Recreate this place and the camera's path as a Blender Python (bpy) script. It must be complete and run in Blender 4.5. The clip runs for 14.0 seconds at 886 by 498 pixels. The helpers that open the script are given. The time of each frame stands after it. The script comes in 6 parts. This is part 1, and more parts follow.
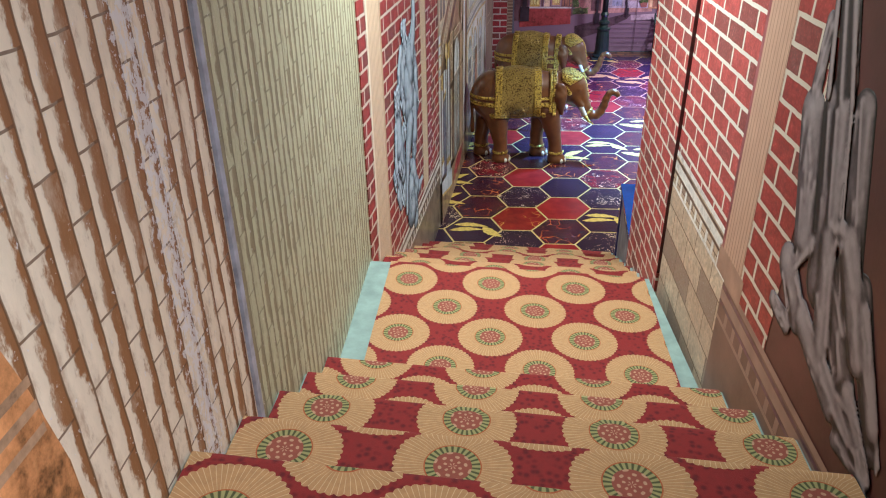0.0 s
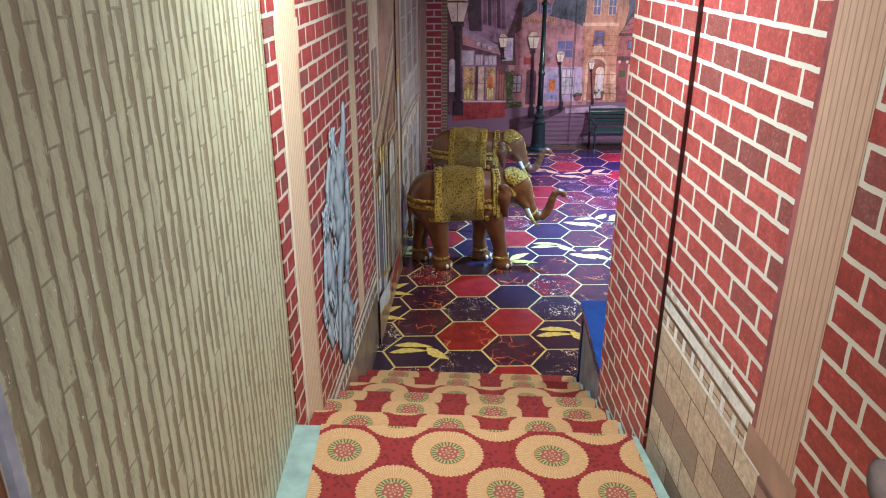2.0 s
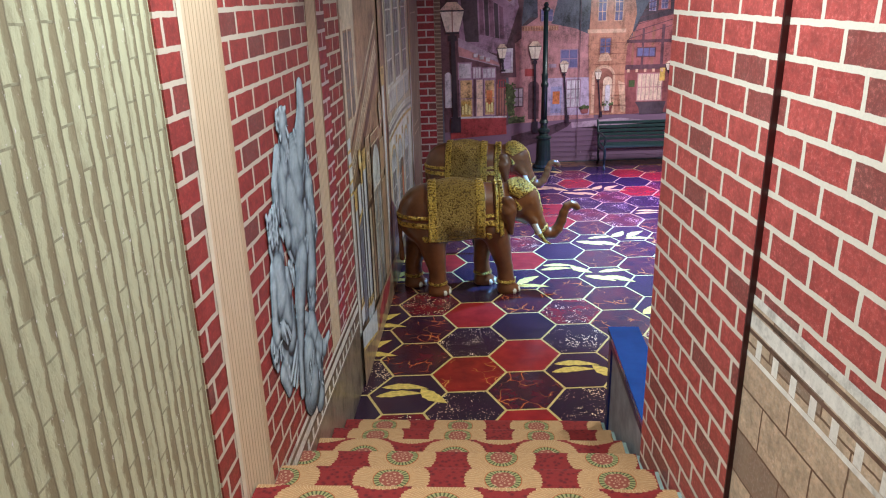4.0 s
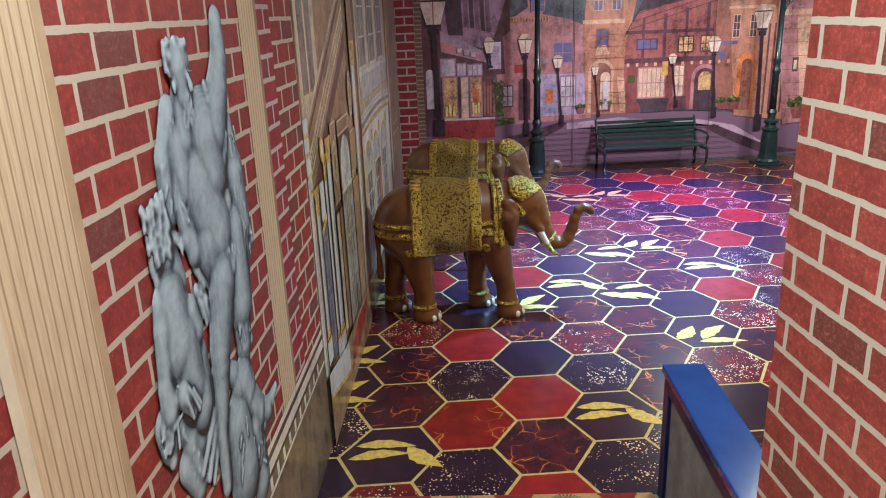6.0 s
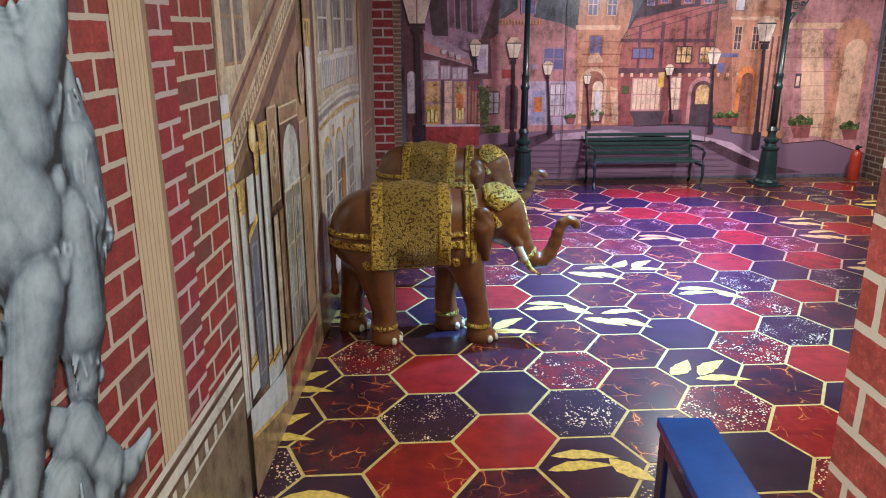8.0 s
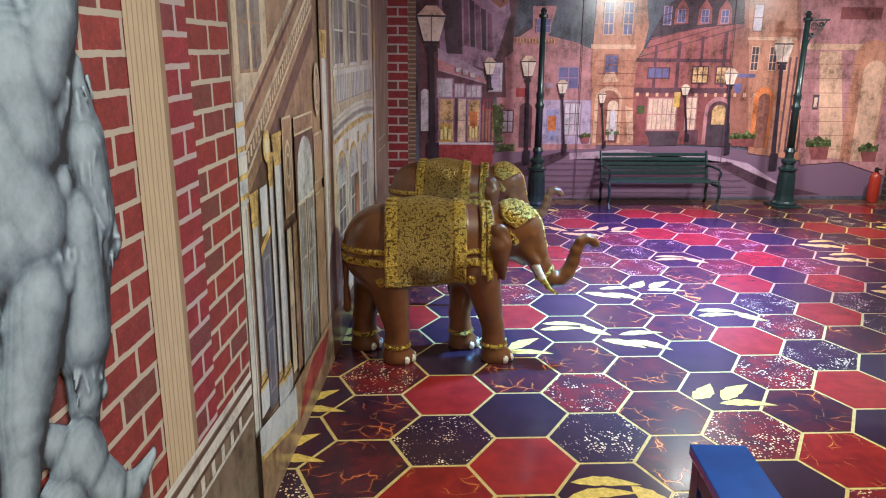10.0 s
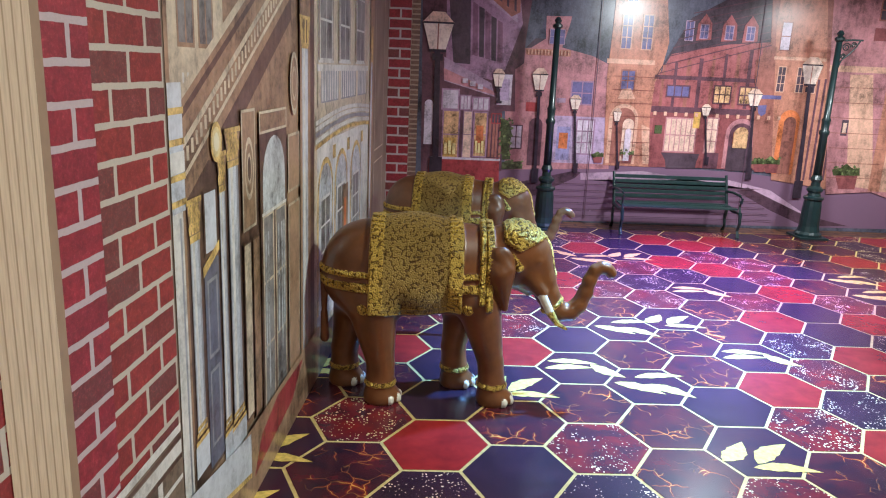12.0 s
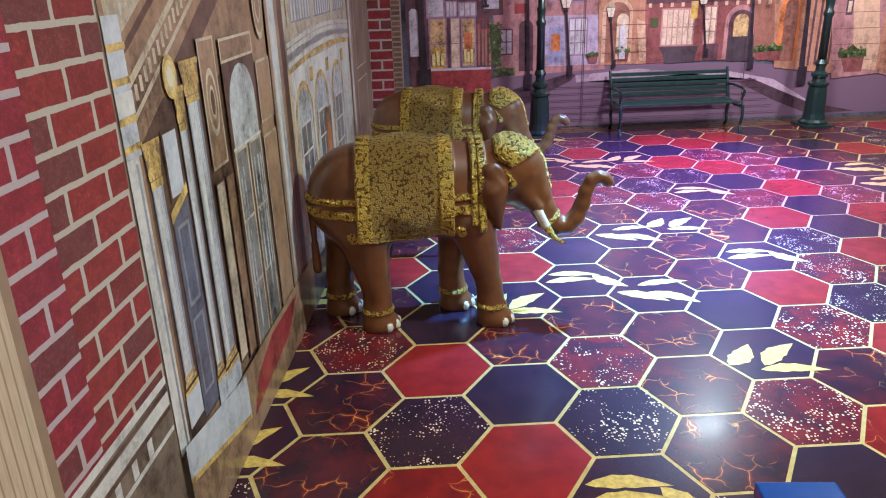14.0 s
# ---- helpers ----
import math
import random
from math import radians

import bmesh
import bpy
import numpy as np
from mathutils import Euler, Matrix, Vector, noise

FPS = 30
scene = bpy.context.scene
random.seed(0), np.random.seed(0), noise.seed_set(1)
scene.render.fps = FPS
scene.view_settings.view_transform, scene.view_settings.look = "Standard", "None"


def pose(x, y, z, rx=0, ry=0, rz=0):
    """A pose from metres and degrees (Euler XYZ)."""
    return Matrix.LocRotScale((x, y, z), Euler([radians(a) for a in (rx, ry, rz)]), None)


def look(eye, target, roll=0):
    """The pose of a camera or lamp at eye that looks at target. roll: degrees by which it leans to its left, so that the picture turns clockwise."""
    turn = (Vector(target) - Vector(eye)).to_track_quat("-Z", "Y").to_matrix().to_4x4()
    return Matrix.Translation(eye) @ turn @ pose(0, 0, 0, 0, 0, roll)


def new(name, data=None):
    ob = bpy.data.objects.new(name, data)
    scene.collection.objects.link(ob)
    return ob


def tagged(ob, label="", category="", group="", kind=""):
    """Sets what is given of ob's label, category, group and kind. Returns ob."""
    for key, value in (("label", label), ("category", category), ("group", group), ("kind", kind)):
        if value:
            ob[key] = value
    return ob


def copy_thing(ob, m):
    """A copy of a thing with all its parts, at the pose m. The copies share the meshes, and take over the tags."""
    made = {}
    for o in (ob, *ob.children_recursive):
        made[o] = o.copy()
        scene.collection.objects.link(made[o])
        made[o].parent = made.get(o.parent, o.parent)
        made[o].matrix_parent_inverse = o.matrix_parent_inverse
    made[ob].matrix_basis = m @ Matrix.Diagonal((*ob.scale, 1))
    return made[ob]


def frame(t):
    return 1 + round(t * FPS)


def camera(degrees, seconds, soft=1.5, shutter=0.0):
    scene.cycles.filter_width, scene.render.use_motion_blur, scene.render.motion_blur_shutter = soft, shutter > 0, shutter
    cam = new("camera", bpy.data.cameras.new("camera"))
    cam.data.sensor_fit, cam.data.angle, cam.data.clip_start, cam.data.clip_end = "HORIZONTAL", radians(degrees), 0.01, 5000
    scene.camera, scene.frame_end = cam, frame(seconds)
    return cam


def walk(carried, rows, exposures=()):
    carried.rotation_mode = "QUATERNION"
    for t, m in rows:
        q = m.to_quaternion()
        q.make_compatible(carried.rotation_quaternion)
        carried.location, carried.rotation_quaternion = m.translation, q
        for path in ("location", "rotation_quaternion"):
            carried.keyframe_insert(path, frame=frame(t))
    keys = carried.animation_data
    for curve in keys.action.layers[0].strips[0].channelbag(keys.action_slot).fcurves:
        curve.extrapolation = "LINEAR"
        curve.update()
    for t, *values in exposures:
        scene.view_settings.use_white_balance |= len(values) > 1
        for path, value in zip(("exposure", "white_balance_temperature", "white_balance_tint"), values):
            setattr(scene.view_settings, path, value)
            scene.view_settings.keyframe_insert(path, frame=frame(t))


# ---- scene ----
cam = camera(62.5, 14.0, soft=1.1)
PATH = [
    (0, (0.116, 0.131, 3.392), (-0.028, 2.057, 2.339), -0.7),
    (0.5, (0.054, 0.391, 3.401), (0.064, 2.393, 2.492), -0.4),
    (1, (0.045, 0.568, 3.394), (0.073, 2.591, 2.528), -0.6),
    (1.5, (0.072, 0.783, 3.378), (0.118, 2.816, 2.538), -0.1),
    (2, (0.026, 1.000, 3.346), (0.078, 3.036, 2.515), 0.1),
    (2.5, (0.034, 1.221, 3.259), (0.084, 3.254, 2.419), -0.1),
    (3, (0.063, 1.433, 3.147), (0.118, 3.466, 2.307), 0.0),
    (3.5, (0.061, 1.711, 2.981), (0.116, 3.743, 2.141), -1.8),
    (4, (0.129, 1.958, 2.841), (0.169, 4.032, 2.108), -1.5),
    (4.2, (0.145, 2.050, 2.812), (0.187, 4.133, 2.100), -1.0),
    (6.3, (0.105, 3.290, 2.322), (0.208, 5.381, 1.646), -2.2),
    (6.5, (0.138, 3.375, 2.269), (0.241, 5.468, 1.601), -1.8),
    (7, (0.219, 3.598, 2.188), (0.345, 5.696, 1.535), -0.3),
    (7.5, (0.273, 3.784, 2.163), (0.403, 5.884, 1.518), -0.2),
    (8, (0.311, 3.812, 2.174), (0.444, 5.911, 1.532), 0.1),
    (10.5, (0.268, 4.029, 2.102), (0.373, 6.153, 1.539), 0.6),
    (11, (0.337, 4.227, 2.094), (0.449, 6.355, 1.548), 0.9),
    (11.5, (0.387, 4.412, 2.071), (0.496, 6.543, 1.532), 1.7),
    (12, (0.367, 4.555, 1.981), (0.460, 6.689, 1.451), 2.5),
    (12.5, (0.364, 4.579, 1.976), (0.438, 6.718, 1.462), 2.1),
    (13, (0.374, 4.595, 1.970), (0.442, 6.736, 1.472), 1.7),
    (13.5, (0.384, 4.616, 1.962), (0.455, 6.746, 1.420), 0.8),
    (14, (0.452, 4.708, 1.987), (0.528, 6.764, 1.207), -1.8),
]
EXPOSURE = [
    (0, 0.05, 6350, 10),
    (1, 0.0, 6350, 10),
    (2, -0.1, 6350, 10),
    (4, -0.25, 6400, 10),
    (6.5, -0.22, 6950, 10),
    (8, -0.12, 6950, 10),
    (10.5, 0.05, 6900, 8),
    (12, 0.08, 6500, 9),
    (14, 0.0, 6400, 10),
]
walk(cam, [(t, look(eye, target, roll)) for t, eye, target, roll in PATH], EXPOSURE)

# ---- light ----
world = bpy.data.worlds.new("world")
scene.world = world
world.use_nodes = True
world.node_tree.nodes["Background"].inputs[0].default_value = (0.5, 0.52, 0.6, 1)
world.node_tree.nodes["Background"].inputs[1].default_value = 0.02


def area_lamp(name, eye, target, size, power, colour, spread=180):
    data = bpy.data.lights.new(name, "AREA")
    data.shape, data.size, data.energy, data.color, data.spread = "DISK", size, power, colour, radians(spread)
    ob = new(name, data)
    ob.matrix_world = look(eye, target)
    return ob


def spot_lamp(name, eye, target, power, colour, cone, blend=0.6, radius=0.05):
    data = bpy.data.lights.new(name, "SPOT")
    data.energy, data.color, data.spot_size, data.spot_blend, data.shadow_soft_size = power, colour, radians(cone), blend, radius
    ob = new(name, data)
    ob.matrix_world = look(eye, target)
    return ob


area_lamp("landing_light", (0.12, 4.0, 4.25), (0.25, 4.1, 0), 0.45, 94, (0.86, 0.98, 1.0), 150)
# unseen fill, added to brighten the brown stone wall beside the upper flight
area_lamp("upper_stair_light", (0.95, -0.2, 4.0), (-0.6, 0.45, 2.3), 0.4, 20, (0.9, 0.95, 1.0), 100)
area_lamp("hall_light_near", (3.0, 7.7, 3.22), (1.8, 7.9, 0), 0.4, 112, (0.89, 1.0, 0.95), 160)
area_lamp("hall_light_middle", (3.75, 11.8, 3.06), (3.6, 12.9, 0), 0.42, 108, (0.88, 0.97, 1.0), 165)
area_lamp("hall_light_far", (6.2, 11.9, 3.08), (6.2, 12.9, 0), 0.42, 80, (0.88, 0.97, 1.0), 150)
spot_lamp("blue_effect_light", (2.5, 9.6, 3.24), (2.1, 9.5, 0), 4400, (0.14, 0.42, 1.0), 76, 1.0, 0.08)
spot_lamp("violet_effect_light", (4.1, 12.0, 3.02), (3.3, 11.7, 0), 3800, (0.18, 0.10, 1.0), 84, 1.0, 0.08)

# ---- materials ----


class Nodes:
    """A short way to write a node material."""

    def __init__(self, name, rough=0.6, metal=0.0, coat=0.0):
        self.mat = bpy.data.materials.new(name)
        self.mat.use_nodes = True
        self.tree = self.mat.node_tree
        self.out = self.tree.nodes["Principled BSDF"]
        self.set("Roughness", rough)
        self.set("Metallic", metal)
        self.set("Coat Weight", coat)
        self.set("Coat Roughness", 0.12)

    def set(self, key, value):
        sock = self.out.inputs[key]
        if isinstance(value, bpy.types.NodeSocket):
            self.tree.links.new(value, sock)
        else:
            sock.default_value = value

    def put(self, node, key, value):
        if value is None:
            return
        if isinstance(value, bpy.types.NodeSocket):
            self.tree.links.new(value, node.inputs[key])
        elif isinstance(value, tuple) and len(value) == 3 and len(node.inputs[key].default_value) == 4:
            node.inputs[key].default_value = (*value, 1)
        else:
            node.inputs[key].default_value = value

    def math(self, op, a, b=None, c=None):
        n = self.tree.nodes.new("ShaderNodeMath")
        n.operation = op
        for i, v in enumerate((a, b, c)):
            self.put(n, i, v)
        return n.outputs[0]

    def coords(self, kind="Object", scale=(1, 1, 1), turn=(0, 0, 0), shift=(0, 0, 0)):
        n = self.tree.nodes.new("ShaderNodeTexCoord")
        m = self.tree.nodes.new("ShaderNodeMapping")
        self.tree.links.new(n.outputs[kind], m.inputs[0])
        m.inputs["Location"].default_value, m.inputs["Rotation"].default_value, m.inputs["Scale"].default_value = shift, turn, scale
        return m.outputs[0]

    def noise(self, vec, scale, detail=4.0, rough=0.55, warp=0.0):
        n = self.tree.nodes.new("ShaderNodeTexNoise")
        for k, v in (("Vector", vec), ("Scale", scale), ("Detail", detail), ("Roughness", rough), ("Distortion", warp)):
            self.put(n, k, v)
        return n.outputs["Fac"]

    def voronoi(self, vec, scale, feature="F1", out="Distance"):
        n = self.tree.nodes.new("ShaderNodeTexVoronoi")
        n.feature = feature
        self.put(n, "Vector", vec)
        self.put(n, "Scale", scale)
        return n.outputs[out]

    def ramp(self, fac, *stops):
        n = self.tree.nodes.new("ShaderNodeValToRGB")
        e = n.color_ramp.elements
        while len(e) < len(stops):
            e.new(0.5)
        for el, (at, col) in zip(e, stops):
            el.position = at
            el.color = (*col, 1) if isinstance(col, tuple) else (col, col, col, 1)
        self.put(n, 0, fac)
        return n.outputs[0]

    def mix(self, fac, a, b, mode="MIX"):
        n = self.tree.nodes.new("ShaderNodeMix")
        n.data_type, n.blend_type = "RGBA", mode
        for k, v in ((0, fac), (6, a), (7, b)):
            self.put(n, k, v)
        return n.outputs[2]

    def split(self, vec):
        n = self.tree.nodes.new("ShaderNodeSeparateXYZ")
        self.put(n, 0, vec)
        return n.outputs

    def brick(self, vec, a, b, mortar, wide, high, gap, smooth=0.1, bias=0.0):
        n = self.tree.nodes.new("ShaderNodeTexBrick")
        for k, v in (("Vector", vec), ("Color1", a), ("Color2", b), ("Mortar", mortar), ("Scale", 1.0), ("Mortar Size", gap), ("Mortar Smooth", smooth), ("Bias", bias), ("Brick Width", wide), ("Row Height", high)):
            self.put(n, k, v)
        return n.outputs

    def chance(self):
        return self.tree.nodes.new("ShaderNodeObjectInfo").outputs["Random"]

    def bump(self, height, strength=0.3, distance=0.01):
        n = self.tree.nodes.new("ShaderNodeBump")
        self.put(n, "Strength", strength)
        self.put(n, "Distance", distance)
        self.put(n, "Height", height)
        self.set("Normal", n.outputs[0])

    def done(self, colour):
        if isinstance(colour, tuple):
            colour = (*colour, 1)
        self.set("Base Color", colour)
        return self.mat


def worn(name, colour, amount=0.35, scale=6.0, rough=0.5, metal=0.0, coat=0.0, relief=0.1, grain=60.0):
    """Plain paint or print with broad blotches and fine grain."""
    m = Nodes(name, rough, metal, coat)
    v = m.coords()
    big, fine = m.noise(v, scale), m.noise(v, grain, 3)
    dark = tuple(c * (1 - amount) for c in colour)
    light = tuple(min(1, c * (1 + amount * 0.5)) for c in colour)
    c = m.mix(m.ramp(big, (0.3, 0.0), (0.7, 1.0)), dark, light)
    c = m.mix(0.25, c, m.mix(fine, dark, light))
    m.bump(fine, relief, 0.003)
    return m.done(c)


def brick_print(name, a, b, mortar, wide, high, gap, tone=0.5, gloss=0.45, kind="UV"):
    m = Nodes(name, gloss)
    v = m.coords(kind)
    wob = m.noise(v, 14, 3)
    n = m.tree.nodes.new("ShaderNodeVectorMath")
    n.operation = "MULTIPLY_ADD"
    m.put(n, 0, m.tree.nodes.new("ShaderNodeTexNoise").outputs["Color"])
    noise_node = n.inputs[0].links[0].from_node
    m.put(noise_node, "Vector", v)
    m.put(noise_node, "Scale", 18.0)
    n.inputs[1].default_value = (0.008, 0.008, 0.0)
    m.put(n, 2, v)
    out = m.brick(n.outputs[0], a, b, mortar, wide, high, gap)
    third = m.brick(n.outputs[0], (0, 0, 0), (1, 1, 1), (0, 0, 0), wide, high, gap)
    dark = m.mix(m.ramp(m.split(third[0])[0], (0.80, 0.0), (0.84, 0.7)), out[0], (0.15, 0.085, 0.075))
    speck = m.noise(v, 85, 6, 0.8)
    c = m.mix(m.ramp(speck, (0.50, 0.0), (0.70, tone)), dark, tuple(min(1, x * 2.2 + 0.08) for x in a))
    c = m.mix(m.ramp(wob, (0.35, 0.0), (0.7, 0.6)), c, tuple(x * 0.45 for x in a))
    c = m.mix(m.ramp(m.noise(v, 38, 5, 0.7), (0.42, 0.0), (0.66, 0.55)), c, tuple(x * 0.3 + 0.01 for x in a))
    c = m.mix(out[1], c, m.mix(speck, tuple(x * 0.7 for x in mortar), mortar))
    m.bump(m.math("MULTIPLY", speck, 0.4), 0.2, 0.004)
    return m.done(c)


def stone_print(name, pale, brown, patch, wide, joint=0.8):
    """Long narrow split stones standing on end, printed on wallpaper."""
    m = Nodes(name, 0.55)
    v = m.coords("UV", turn=(0, 0, radians(90)))
    n = m.tree.nodes.new("ShaderNodeTexNoise")
    m.put(n, "Vector", v)
    m.put(n, "Scale", 9.0)
    w = m.tree.nodes.new("ShaderNodeVectorMath")
    w.operation = "MULTIPLY_ADD"
    m.put(w, 0, n.outputs["Color"])
    w.inputs[1].default_value = (0.012, 0.012, 0)
    m.put(w, 2, v)
    out = m.brick(w.outputs[0], (0.0, 0.0, 0.0), (1, 1, 1), (0, 0, 0), 0.215, wide, 0.0035, 0.3)
    across = m.math("FRACT", m.math("ADD", m.math("DIVIDE", m.split(w.outputs[0])[1], wide), 100.0))
    rough = m.noise(m.coords("UV", scale=(1, 0.4, 1)), 30, 6, 0.72)
    broad = m.noise(m.coords("UV", scale=(1, 0.5, 1)), 11, 4, 0.6)
    jitter = m.math("ADD", m.math("MULTIPLY", m.math("SUBTRACT", rough, 0.5), 1.3), m.math("MULTIPLY", m.math("SUBTRACT", m.split(out[0])[0], 0.5), 0.45))
    ridge = m.ramp(m.math("ADD", across, m.math("ADD", jitter, m.math("MULTIPLY", m.math("SUBTRACT", broad, 0.5), 0.9))), (0.0, 0.75), (0.25, 1.0), (0.5, 0.9), (0.68, 0.15), (1.0, 0.05))
    tone = m.math("ADD", m.math("MULTIPLY", ridge, 0.42), m.math("ADD", m.math("MULTIPLY", rough, 0.55), m.math("MULTIPLY", m.split(out[0])[0], 0.10)))
    c = m.ramp(tone, (0.22, tuple(b * 0.75 for b in brown)), (0.40, brown), (0.62, pale), (0.85, tuple(min(1, p * 1.22) for p in pale)))
    c = m.mix(m.math("MULTIPLY", out[1], joint), c, tuple(b * 0.4 for b in brown))
    flake = m.noise(m.coords("UV", scale=(1, 0.6, 1), shift=(3, 1, 0)), 55, 4, 0.7)
    x = m.split(m.coords("UV"))[0]
    band = m.ramp(m.math("ABSOLUTE", m.math("SUBTRACT", x, patch)), (0.0, 1.0), (0.13, 0.0))
    chips = m.ramp(m.math("MULTIPLY", m.math("ADD", flake, m.math("MULTIPLY", band, 0.20)), 1.0), (0.65, 0.0), (0.67, 1.0))
    c = m.mix(m.math("MULTIPLY", chips, 0.8), c, (0.75, 0.72, 0.74))
    scuff = m.ramp(m.noise(m.coords("UV", scale=(1, 0.35, 1), shift=(7, 2, 0)), 16, 6, 0.8), (0.69, 0.0), (0.75, 0.7))
    c = m.mix(scuff, c, (0.07, 0.06, 0.05))
    m.bump(m.math("ADD", m.math("ADD", rough, m.math("MULTIPLY", ridge, 0.5)), m.math("MULTIPLY", chips, 0.6)), 0.45, 0.007)
    return m.done(c)


def carpet_material():
    """Red carpet with rows of cream fan rosettes, laid out in metres along the strip."""
    m = Nodes("carpet", 0.95)
    v = m.coords("UV")
    uv = m.split(v)

    def cell(shift):
        fx = m.math("MULTIPLY", m.math("SUBTRACT", m.math("FRACT", m.math("ADD", m.math("DIVIDE", m.math("SUBTRACT", uv[0], 0.123), 0.495), 50.5 + shift)), 0.5), 0.495)
        fy = m.math("MULTIPLY", m.math("SUBTRACT", m.math("FRACT", m.math("ADD", m.math("DIVIDE", m.math("SUBTRACT", uv[1], 3.865), 0.54), 50.5 + shift)), 0.5), 0.54)
        d = m.math("SQRT", m.math("ADD", m.math("MULTIPLY", fx, fx), m.math("MULTIPLY", fy, fy)))
        return d, m.math("ARCTAN2", fy, fx)

    d1, a1 = cell(0.0)
    d2, a2 = cell(0.5)
    d = m.math("MINIMUM", d1, d2)
    first = m.math("LESS_THAN", d1, d2)
    a = m.math("ADD", m.math("MULTIPLY", a1, first), m.math("MULTIPLY", a2, m.math("SUBTRACT", 1.0, first)))
    fine, tuft = m.noise(v, 45, 4, 0.7), m.noise(v, 420, 2)
    leafy = m.voronoi(v, 38)
    ground = m.mix(m.ramp(leafy, (0.15, 0.0), (0.5, 1.0)), (0.12, 0.005, 0.008), (0.24, 0.015, 0.014))
    fan = m.math("ABSOLUTE", m.math("SINE", m.math("MULTIPLY", a, 22)))
    rays = m.math("ABSOLUTE", m.math("SINE", m.math("MULTIPLY", a, 33)))
    edge = m.math("ADD", 0.166, m.math("MULTIPLY", fan, 0.007))
    inside = m.math("LESS_THAN", d, edge)
    stripe = m.ramp(rays, (0.05, 1.0), (0.3, 0.0))
    cream = m.mix(m.math("MULTIPLY", stripe, m.ramp(d, (0.08, 0.8), (0.11, 1.0))), (0.46, 0.25, 0.11), (0.66, 0.46, 0.25))
    bead = m.ramp(m.math("ABSOLUTE", m.math("SINE", m.math("MULTIPLY", a, 13))), (0.45, (0.07, 0.075, 0.025)), (0.8, (0.32, 0.30, 0.12)))
    petal = m.ramp(m.math("MULTIPLY", m.math("SINE", m.math("MULTIPLY", a, 6)), m.math("SINE", m.math("MULTIPLY", d, 210))), (0.35, (0.28, 0.07, 0.045)), (0.6, (0.50, 0.28, 0.17)))
    c = m.mix(m.math("LESS_THAN", d, 0.083), cream, (0.40, 0.10, 0.03))
    c = m.mix(m.math("LESS_THAN", d, 0.079), c, bead)
    c = m.mix(m.math("LESS_THAN", d, 0.055), c, petal)
    c = m.mix(inside, ground, c)
    c = m.mix(m.ramp(fine, (0.35, 0.35), (0.65, 0.0)), c, m.mix(0.5, c, (0.05, 0.02, 0.015)))
    m.bump(tuft, 0.5, 0.003)
    return m.done(c)


CARPET = carpet_material()
STONE_BROWN = stone_print("brown_stone_print", (0.74, 0.63, 0.50), (0.30, 0.135, 0.055), 1.62, 0.075)
STONE_BEIGE = stone_print("beige_stone_print", (0.46, 0.465, 0.31), (0.26, 0.225, 0.135), 9.0, 0.062, 0.5)
BRICK = brick_print("red_brick_print", (0.42, 0.05, 0.042), (0.29, 0.04, 0.036), (0.70, 0.62, 0.51), 0.222, 0.1, 0.0095)
BRICK_PALE = brick_print("pale_red_brick_print", (0.56, 0.10, 0.09), (0.42, 0.065, 0.06), (0.84, 0.78, 0.68), 0.235, 0.098, 0.0095, 0.8)
BRICK_SMALL = brick_print("small_brick_print", (0.44, 0.04, 0.055), (0.32, 0.032, 0.05), (0.68, 0.56, 0.56), 0.24, 0.098, 0.010)
BRICK_DARK = brick_print("dark_brick_print", (0.15, 0.075, 0.05), (0.09, 0.05, 0.04), (0.3, 0.25, 0.2), 0.26, 0.09, 0.010)
DADO_STONE = brick_print("dado_stone_print", (0.76, 0.60, 0.43), (0.54, 0.37, 0.25), (0.20, 0.12, 0.08), 0.30, 0.16, 0.004, 0.35)
MAROON = worn("maroon_print", (0.11, 0.035, 0.032), 0.5, 3.0, 0.4)
CEMENT = worn("teal_painted_cement", (0.26, 0.36, 0.32), 0.3, 9, 0.7)
PLASTER = worn("dull_plaster", (0.35, 0.33, 0.31), 0.2, 3, 0.8)
CEILING = worn("ceiling_paint", (0.45, 0.43, 0.42), 0.15, 3, 0.8)
TRIM_BLUE = worn("grey_blue_trim", (0.40, 0.43, 0.53), 0.5, 14, 0.5)
BLUE = worn("gloss_blue_paint", (0.012, 0.08, 0.36), 0.3, 7, 0.16, coat=0.6)
NAVY = worn("navy_paint", (0.008, 0.018, 0.10), 0.3, 9, 0.35, coat=0.2)
GREY_PRINT = worn("grey_stone_print", (0.27, 0.30, 0.34), 0.5, 9, 0.5)
IRON = worn("dark_green_iron", (0.010, 0.030, 0.032), 0.4, 12, 0.38, coat=0.3)
BLACK = worn("black_iron", (0.008, 0.008, 0.009), 0.3, 12, 0.4)
SLAT = worn("dark_green_slat_paint", (0.018, 0.045, 0.045), 0.5, 18, 0.42)
RED_PAINT = worn("red_enamel", (0.42, 0.035, 0.02), 0.25, 10, 0.35)


def fluted(name, pale, dark):
    m = Nodes(name, 0.5)
    x = m.split(m.coords("UV"))[0]
    wave = m.math("ABSOLUTE", m.math("SINE", m.math("MULTIPLY", x, 98)))
    grain = m.noise(m.coords("UV", scale=(14, 1, 1)), 9, 5, 0.6)
    c = m.mix(m.ramp(wave, (0.12, 0.95), (0.40, 0.0)), pale, dark)
    c = m.mix(m.ramp(grain, (0.4, 0.0), (0.72, 0.45)), c, dark)
    return m.done(c)


CREAM_COLUMN = fluted("cream_fluted_print", (0.74, 0.58, 0.40), (0.40, 0.27, 0.16))
TAN_COLUMN = fluted("tan_fluted_print", (0.56, 0.35, 0.25), (0.30, 0.16, 0.11))


